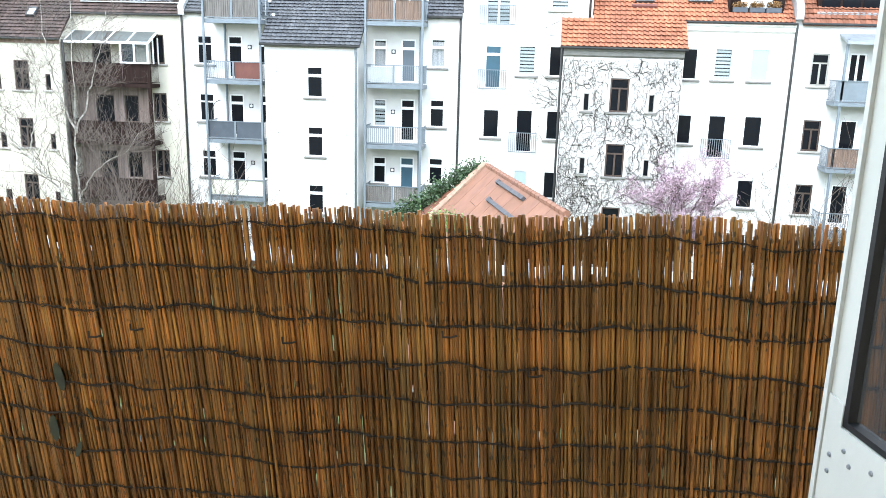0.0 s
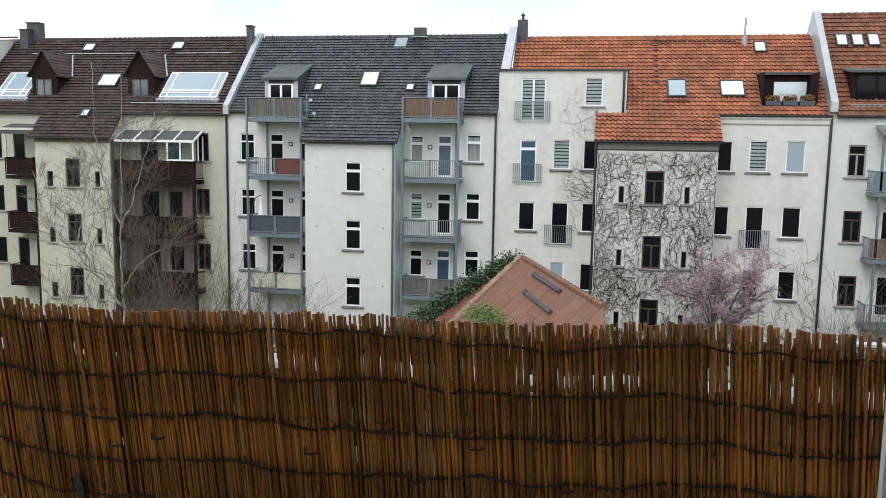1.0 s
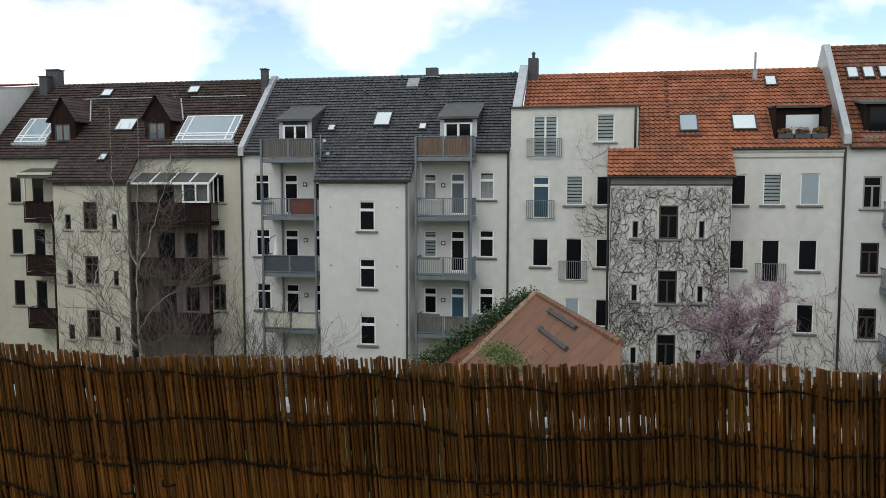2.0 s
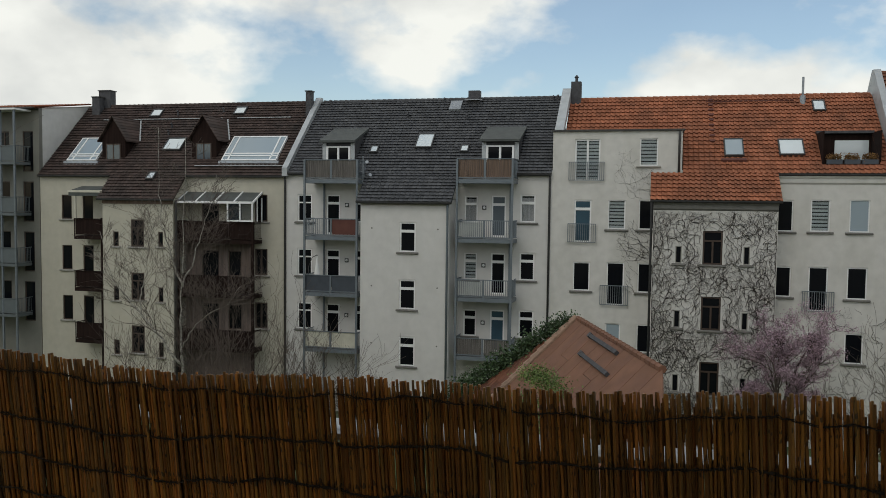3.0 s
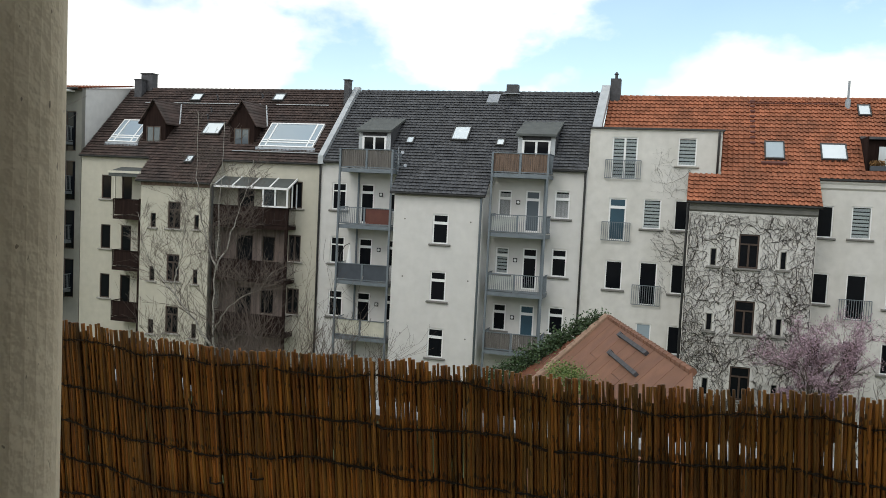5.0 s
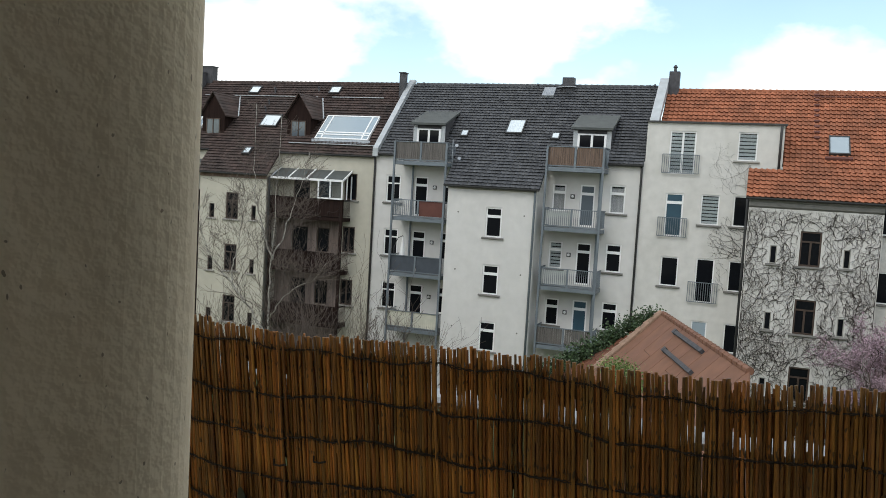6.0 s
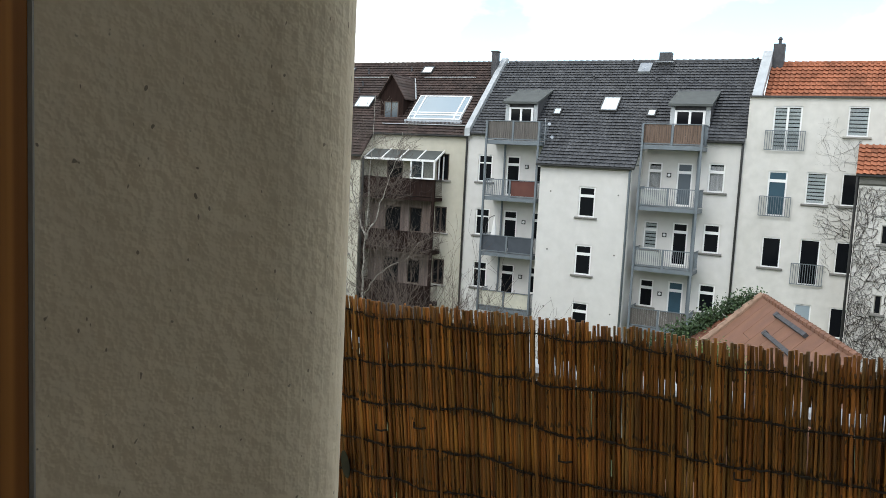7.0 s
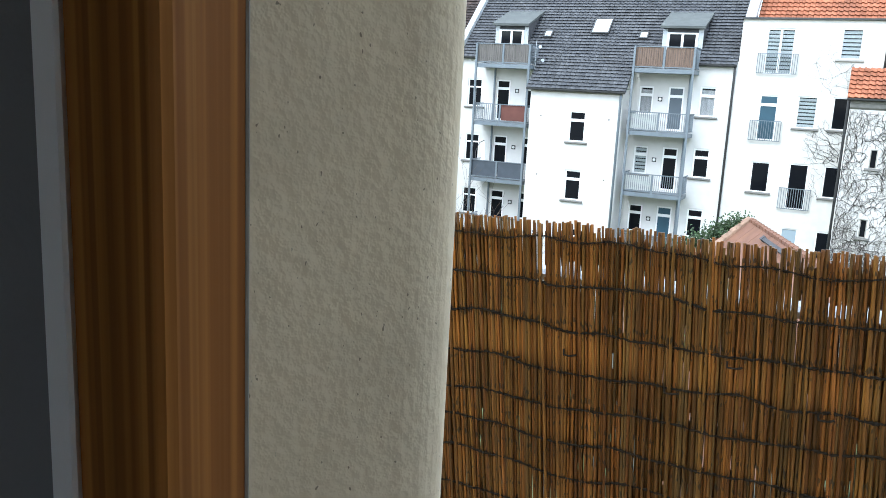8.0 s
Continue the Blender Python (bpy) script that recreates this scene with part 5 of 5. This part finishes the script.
for i in range(3):
    x = 9.35 + 0.92 * i
    pl = thing("flower_box", (x + 0.4, 50.4, 16.12), "dark flower box with rusty winter heather on the roof loggia", "planter", "loggia flower boxes")
    part("box", Geo().box(x, x + 0.82, 50.3, 50.52, 16.26, 16.52), M_SLATEP, pl)
    part("bracket", Geo().box(x + 0.1, x + 0.14, 50.28, 50.5, 16.12, 16.26).box(x + 0.68, x + 0.72, 50.28, 50.5, 16.12, 16.26), M_GUTTER, pl)
    g = Geo()
    for k in range(14):
        leaves(g, rng, (x + 0.06 + 0.05 * k, 50.41, 16.64), (0.05, 0.06, 0.1), 45, 0.045)
    tagged(part("heather", g, M_PLANTS, pl), kind="stuff")

# ---- the viewer's own balcony: house wall, doorway, floor, parapet ----
FLOOR = 12.2
OX = 0.56


def bend(a, c, b, n=9):
    """Points along a soft curve from a to b, pulled towards c."""
    return [tuple((1 - f) ** 2 * p + 2 * f * (1 - f) * q + f * f * r for p, q, r in zip(a, c, b)) for f in (k / n for k in range(n + 1))]


jamb = [(-7, 0.354), (-7, 0.226), (-0.343, 0.226)] + bend((-0.303, 0.28), (-0.276, 0.314), (-0.309, 0.3335), 14) + bend((-0.3115, 0.335), (-0.328, 0.3445), (-0.345, 0.354), 5)
tagged(part("wall_own_left", Geo().prism(jamb, "z", FLOOR, 14.5), M_PLASTER), "rough beige plastered wall beside the balcony door", "wall", kind="structure")
tagged(part("wall_own_right", Geo().box(OX, 7, 0.226, 0.362, FLOOR, 14.5), M_PLASTER), "rough beige plastered wall on the hinge side", "wall", kind="structure")
tagged(part("wall_own_lower", Geo().box(-7, 7, -0.25, 0.362, 0, FLOOR - 0.2), M_OWN), "beige rendered house wall below the balcony", "wall", kind="structure")
tagged(part("wall_own_upper", Geo().box(-7, 7, -0.25, 0.362, 14.5, 19), M_OWN), "beige rendered house wall above the door", "wall", kind="structure")
# Unseen walls, lengthened so the opposite panes mirror less sky.
for nm, a, b in (("wall_own_far_left", -70, -7), ("wall_own_far_right", 7, 70)):
    tagged(part(nm, Geo().box(a, b, -0.25, 0.362, 0, 19), M_OWN), "unseen beige wall of the viewer's house, lengthened to block sky", "wall", kind="structure")
# Unseen roof, cut short behind so sky reaches the room's back opening.
tagged(part("roof_own", Geo().prism([(0.7, 18.9), (0.7, 19.05), (-2.0, 20.6), (-4.5, 19.05), (-4.5, 18.9)], "x", -70, 70), M_TILE_BROWN), "unseen brown pitched roof of the viewer's house", "roof", kind="structure")
tagged(part("wall_room_left", Geo().box(-2.6, -0.4065, 0.184, 0.2255, FLOOR, 14.5), M_ROOM), "grey painted inner wall beside the doorway", "wall", kind="structure")
tagged(part("wall_room_right", Geo().box(OX + 0.06, 2.6, 0.184, 0.2255, FLOOR, 14.5), M_ROOM), "grey painted inner wall beside the doorway", "wall", kind="structure")
# Unseen wall; its opening is added to let sky light brighten the room.
tagged(part("wall_room_back", Geo().box(-2.6, -0.6, -4.2, -4.0, FLOOR, 15.0).box(0.6, 2.6, -4.2, -4.0, FLOOR, 15.0).box(-0.6, 0.6, -4.2, -4.0, FLOOR, 13.1).box(-0.6, 0.6, -4.2, -4.0, 14.5, 15.0), M_ROOM), "unseen grey room back wall with an opening added for light", "wall", kind="structure")
for nm, a, b in (("wall_room_side_a", -2.8, -2.6), ("wall_room_side_b", 2.6, 2.8)):
    tagged(part(nm, Geo().box(a, b, -4.2, 0.2255, FLOOR, 15.0), M_ROOM), "grey painted side wall of the room", "wall", kind="structure")
tagged(part("ceiling", Geo().box(-2.6, 2.6, -4.0, -0.25, 14.9, 15.0), M_ROOM), "plain grey ceiling of the room", "ceiling", kind="structure")
tagged(part("floor", Geo().box(-2.8, 2.8, -4.2, 0.36, FLOOR - 0.2, FLOOR), M_PINE), "varnished wooden floor of the room", "floor", kind="structure")
tagged(part("balcony_floor", Geo().box(-3.4, 3.4, 0.364, 1.8, FLOOR - 0.22, FLOOR - 0.03), M_STONE), "pale concrete balcony floor", "floor", kind="structure")
rail_t = thing("balcony_railing", (0, 1.7, FLOOR), "metal balcony railing standing behind the reed screen", "railing")
part("top_rail", Geo().prism([(1.65, 13.285), (1.75, 13.285), (1.75, 13.298), (1.735, 13.306), (1.665, 13.306), (1.65, 13.298)], "x", -3.4, 3.4), M_CAP, rail_t, "pale metal top rail")
part("bottom_rail", Geo().box(-3.4, 3.4, 1.68, 1.72, FLOOR + 0.08, FLOOR + 0.12), M_STEEL, rail_t)
for k in range(61):
    x = -3.36 + 0.112 * k
    z0 = FLOOR - 0.03 if k % 15 == 0 else FLOOR + 0.12
    part("bar", Geo().box(x - 0.009, x + 0.009, 1.691, 1.709, z0, 13.285), M_STEEL, rail_t)

frame_thing = thing("door_frame", (-0.35, 0.18, FLOOR), "varnished pine balcony door frame set in plaster", "door frame")
prof = [(-0.391, 0.2255), (-0.391, 0.1815), (-0.35, 0.1815), (-0.3458, 0.183), (-0.3438, 0.187), (-0.3435, 0.192), (-0.3435, 0.2255)]
part("jamb", Geo().prism(prof, "z", FLOOR, 14.4), M_PINE, frame_thing)
part("sealant_bead", Geo().tube([(-0.3435, 0.2262, FLOOR), (-0.3435, 0.2262, 14.4)], 0.0012, 6), M_SILL, frame_thing)
part("white_edge_strip", Geo().prism([(-0.4062, 0.2255), (-0.4062, 0.18), (-0.4045, 0.1785), (-0.393, 0.1785), (-0.3915, 0.18), (-0.3915, 0.2255)], "z", FLOOR, 14.4), M_SEAL, frame_thing, "white painted edge strip")
part("head", Geo().box(-0.391, OX + 0.05, 0.1815, 0.2255, 14.4, 14.5), M_PINE, frame_thing)
part("hinge_jamb", Geo().box(OX, OX + 0.05, 0.1815, 0.2255, FLOOR, 14.4), M_PINE, frame_thing)

# insect screen door, swung open outwards
scr = thing("insect_screen_door", (OX - 0.01, 0.38, FLOOR), "off-white aluminium insect screen door standing open", "screen door")
TH = radians(75.5)
SD, SN = Vector((-math.cos(TH), math.sin(TH), 0)), Vector((math.sin(TH), math.cos(TH), 0))
HG, WD = Vector((OX - 0.01, 0.38, 0)), 0.86


def leaf_box(g, s0, s1, t0, t1, z0, z1):
    n = len(g.v)
    for z in (z0, z1):
        for s, t in ((s0, t0), (s1, t0), (s1, t1), (s0, t1)):
            p = HG + SD * s + SN * t
            g.v.append((p.x, p.y, z))
    for q in ((3, 2, 1, 0), (4, 5, 6, 7), (0, 1, 5, 4), (1, 2, 6, 5), (2, 3, 7, 6), (3, 0, 4, 7)):
        g.f.append(tuple(n + i for i in q))
    return g


ZB, ZM, ZT = FLOOR + 0.02, 13.25, 14.36
for s0, s1 in ((0, 0.045), (WD - 0.045, WD)):
    st = part("stile", leaf_box(leaf_box(Geo(), s0, s1, -0.012, 0.012, ZB, ZT), s0 + 0.036 if s0 > 0.1 else s0, s1 if s0 > 0.1 else s0 + 0.009, -0.018, 0.018, ZB, ZT), M_ALU, scr)
for z0, z1 in ((ZB, ZB + 0.06), (ZM - 0.05, ZM), (ZT - 0.045, ZT)):
    part("rail", leaf_box(Geo(), 0.045, WD - 0.045, -0.011, 0.011, z0, z1), M_ALU, scr)
for s0, s1 in ((0.045, 0.055), (WD - 0.055, WD - 0.045)):
    part("rubber_bead", leaf_box(Geo(), s0, s1, -0.013, 0.006, ZM, ZT - 0.045), M_RUBBER, scr, "black rubber bead")
part("rubber_bead", leaf_box(Geo(), 0.045, WD - 0.045, -0.013, 0.006, ZM, ZM + 0.009), M_RUBBER, scr, "black rubber bead")
part("rubber_bead", leaf_box(Geo(), 0.045, WD - 0.045, -0.013, 0.006, ZM - 0.057, ZM - 0.05), M_RUBBER, scr, "black rubber bead")
for z0, z1 in ((ZB + 0.06, ZM - 0.05), (ZM, ZT - 0.045)):
    part("mesh", leaf_box(Geo(), 0.045, WD - 0.045, -0.001, 0.001, z0, z1), M_MESH, scr, "dark fine insect mesh")
g = Geo()
n = len(g.v)
for t in (-0.015, -0.0125):
    for s, z in ((WD - 0.01, ZM + 0.035), (WD - 0.045, ZM + 0.03), (WD - 0.045, ZM - 0.002), (WD - 0.16, ZM - 0.002), (WD - 0.16, ZM - 0.048), (WD - 0.045, ZM - 0.165), (WD - 0.01, ZM - 0.165)):
        p = HG + SD * s + SN * t
        g.v.append((p.x, p.y, z))
g.f += [tuple(range(6, -1, -1)), tuple(range(7, 14))] + [(i, (i + 1) % 7, 7 + (i + 1) % 7, 7 + i) for i in range(7)]
br = part("corner_bracket", g, M_ALU, scr)
for s, z in ((WD - 0.03, ZM - 0.05), (WD - 0.03, ZM - 0.075), (WD - 0.03, ZM - 0.14), (WD - 0.06, ZM - 0.03), (WD - 0.075, ZM - 0.045), (WD - 0.12, ZM - 0.03)):
    p = HG + SD * s
    a, b = p + SN * -0.0152, p + SN * -0.0175
    part("screw", Geo().tube([(a.x, a.y, z), (b.x, b.y, z)], [0.004, 0.0028], 8), M_ZINC, br)

# ---- reed screen along the parapet ----
fence = thing("reed_fence", (-0.5, 1.62, FLOOR), "brown reed privacy screen bound with dark wire", "fence")
FY = 1.62


def sway(x):
    """How the binding rows and the top edge wander along the screen."""
    return 0.008 * math.sin(2.3 * x + 0.6) + 0.005 * math.sin(7.1 * x) + 0.004 * noise.noise((x * 4, 3.1, 0.2))


def belly(x):
    return 0.010 * math.sin(3.1 * x + 1.0) + 0.004 * math.sin(9 * x)


def slant(x):
    """Degrees by which the stalks lean at x."""
    return max(-7.0, -2.8 + 3.4 * min(x, 0)) + 1.4 * noise.noise((x * 2.2, 7.7, 1.3))


rng = random.Random(77)
reeds = []
for v in range(40):
    g = Geo()
    L = 1.27
    r0 = rng.uniform(0.0027, 0.0040)
    r1 = r0 * rng.uniform(0.86, 1.04)
    lean, bow = rng.gauss(0, 0.004), rng.gauss(0, 0.0013)
    pts, rad = [], []
    knots = sorted(rng.uniform(0.1, 0.95) for _ in range(3))
    for f in sorted([0, 0.45, 0.62, 0.74, 0.86, 0.955, 1.0] + knots):
        pts.append((lean * (f - 0.8) + bow * math.sin(math.pi * f * 1.5) + rng.gauss(0, 0.0009), bow * math.cos(5 * f) + rng.gauss(0, 0.0008), L * f))
        rad.append((r0 + (r1 - r0) * f) * (1.16 if f in knots else rng.uniform(0.93, 1.0)))
    g.tube(pts, rad, 7)
    reeds.append(g)
reed_meshes = [g.mesh("reed", M_REED, True) for g in reeds]
rest = Geo()
x = -2.6
while x < 1.6:
    x += rng.uniform(0.0047, 0.0062) + (rng.uniform(0.001, 0.0035) if rng.random() < 0.06 + 0.14 * (noise.noise((x * 5, 2.7, 3.3)) > 0.2) else 0)
    k = rng.randrange(40)
    z = 13.43 - 1.27 + sway(x) + rng.gauss(0, 0.0022) + 0.006 * noise.noise((x * 16, 5.2, 0.3)) - (rng.uniform(0.008, 0.03) if rng.random() < 0.07 else 0)
    y = FY + belly(x) + rng.gauss(0, 0.0022)
    tilt = slant(x) + rng.gauss(0, 0.4)
    if -1.2 < x < 0.48:
        ob = new("reed", reed_meshes[k])
        ob.matrix_basis = pose(x - 1.0 * math.sin(radians(tilt)), y, z, rng.gauss(0, 0.05), tilt, 0) @ pose(0, 0, 0, 0, 0, rng.uniform(0, 360))
        ob.parent, ob.matrix_parent_inverse = fence, fence.matrix_basis.inverted()
    else:
        n = len(rest.v)
        rest.v += [(x + a + radians(tilt) * (c - 1.0), y + b, z + c) for a, b, c in reeds[k].v]
        rest.f += [tuple(n + i for i in f) for f in reeds[k].f]
# thinner stalks added behind to block bright gaps, in broken lengths ending near bindings
BINDINGS = (13.385, 13.288, 13.2, 13.11, 13.03, 12.95, 12.87, 12.78, 12.7, 12.6, 12.5, 12.4)
for row in range(len(BINDINGS)):
    z1 = BINDINGS[row - 1] + 0.012 if row else 13.405
    z0 = BINDINGS[row] - 0.03
    x = -2.6
    while x < 1.6:
        x += rng.uniform(0.0016, 0.0034)
        patch = noise.noise((x * 7, row * 3.7, 8.2))
        if rng.random() < (0.42 - 0.25 * (x < -0.7) - 0.7 * patch if row < 2 else 0.04 + 0.7 * max(0.0, patch - 0.25)):
            continue
        low, high = z0 - rng.uniform(0, 0.03), z1 - 0.008 + rng.gauss(0, 0.008)
        lean, r, y = radians(slant(x) + rng.gauss(0, 0.6)), rng.uniform(0.0019, 0.003), FY + belly(x) + rng.uniform(0.006, 0.011)
        rest.tube([(x + lean * (z - 13.15), y, z + sway(x)) for z in (low, (low + high) / 2, high)], [r, r * 0.95, r * 0.88], 5)
tagged(part("reeds", rest, M_REED2, fence, smooth=True), kind="stuff")
for i, z in enumerate(BINDINGS):
    g = Geo()
    for dy, ph in ((-0.0066, 0.0), (-0.0056, 1.7), (-0.006, 4.1)):
        pts, rad = [], []
        for k in range(1300):
            x = -2.6 + 0.0032 * k
            drift = 0.018 * noise.noise((x * 3.6, i * 0.37, 0.5)) + 0.012 * noise.noise((x * 11, i * 1.9, 4.5)) + 0.0025 * noise.noise((x * 45, i * 5.3, ph))
            pts.append((x, FY + belly(x) + dy + 0.0015 * noise.noise((x * 60, i, ph)), z + 1.2 * sway(x) + drift + 0.0012 * math.sin(x * 310 + ph * 2) + 0.003 * noise.noise((x * 70, i * 2.3, ph * 3))))
            rad.append((0.0006 if i == 0 else 0.0008) + (0.0013 if i == 0 else 0.0022) * abs(noise.noise((x * 34, i * 3.1, ph + 2))))
        g.tube(pts, rad, 4)
        # short thin fibres scattered along the binding, giving it a fuzzy dark band
        for p in pts[::2]:
            if rng.random() < 0.5:
                u, w = rng.gauss(0, 0.004), rng.gauss(0, 0.006)
                g.tube([(p[0] - u, p[1] - 0.0006, p[2] - w), (p[0], p[1] - 0.001, p[2]), (p[0] + u * rng.random(), p[1] - 0.0004, p[2] + w)], 0.0006, 3)
    part("binding_wire", g, M_WIRE, fence)
for x, z in ((-0.267, 13.175), (-0.601, 13.138), (-0.382, 13.097), (-0.093, 13.103), (-0.727, 13.111), (0.193, 13.101), (-0.931, 13.145), (-1.03, 13.12)):
    y = FY + belly(x) - 0.011
    part("wire_end", Geo().tube([(x - 0.014, y + 0.004, z + 0.012), (x - 0.012, y, z), (x + 0.004, y - 0.002, z + 0.001), (x + 0.016, y + 0.002, z + 0.004)], 0.0023, 5), M_WIRE, fence)
for x, z, s, a in ((-1.122, 13.02, 0.034, 0.2), (-1.146, 12.895, 0.032, 0.05), (-1.055, 12.94, 0.016, 0.5), (-1.09, 12.85, 0.02, -0.4)):
    y = FY + belly(x) - 0.012
    g = Geo()
    pts = []
    for k in range(9):
        w = 2 * math.pi * k / 9
        u, v = 0.42 * s * math.cos(w), s * math.sin(w)
        pts.append((x + u * math.cos(a) - v * math.sin(a), y - 0.004 * math.cos(w), z + u * math.sin(a) + v * math.cos(a)))
    g.face(*pts)
    g.face(*[(p, q + 0.0015, r) for p, q, r in reversed(pts)])
    part("caught_leaf", g, M_DRYLEAF, fence, "dark green leaf caught between reeds")
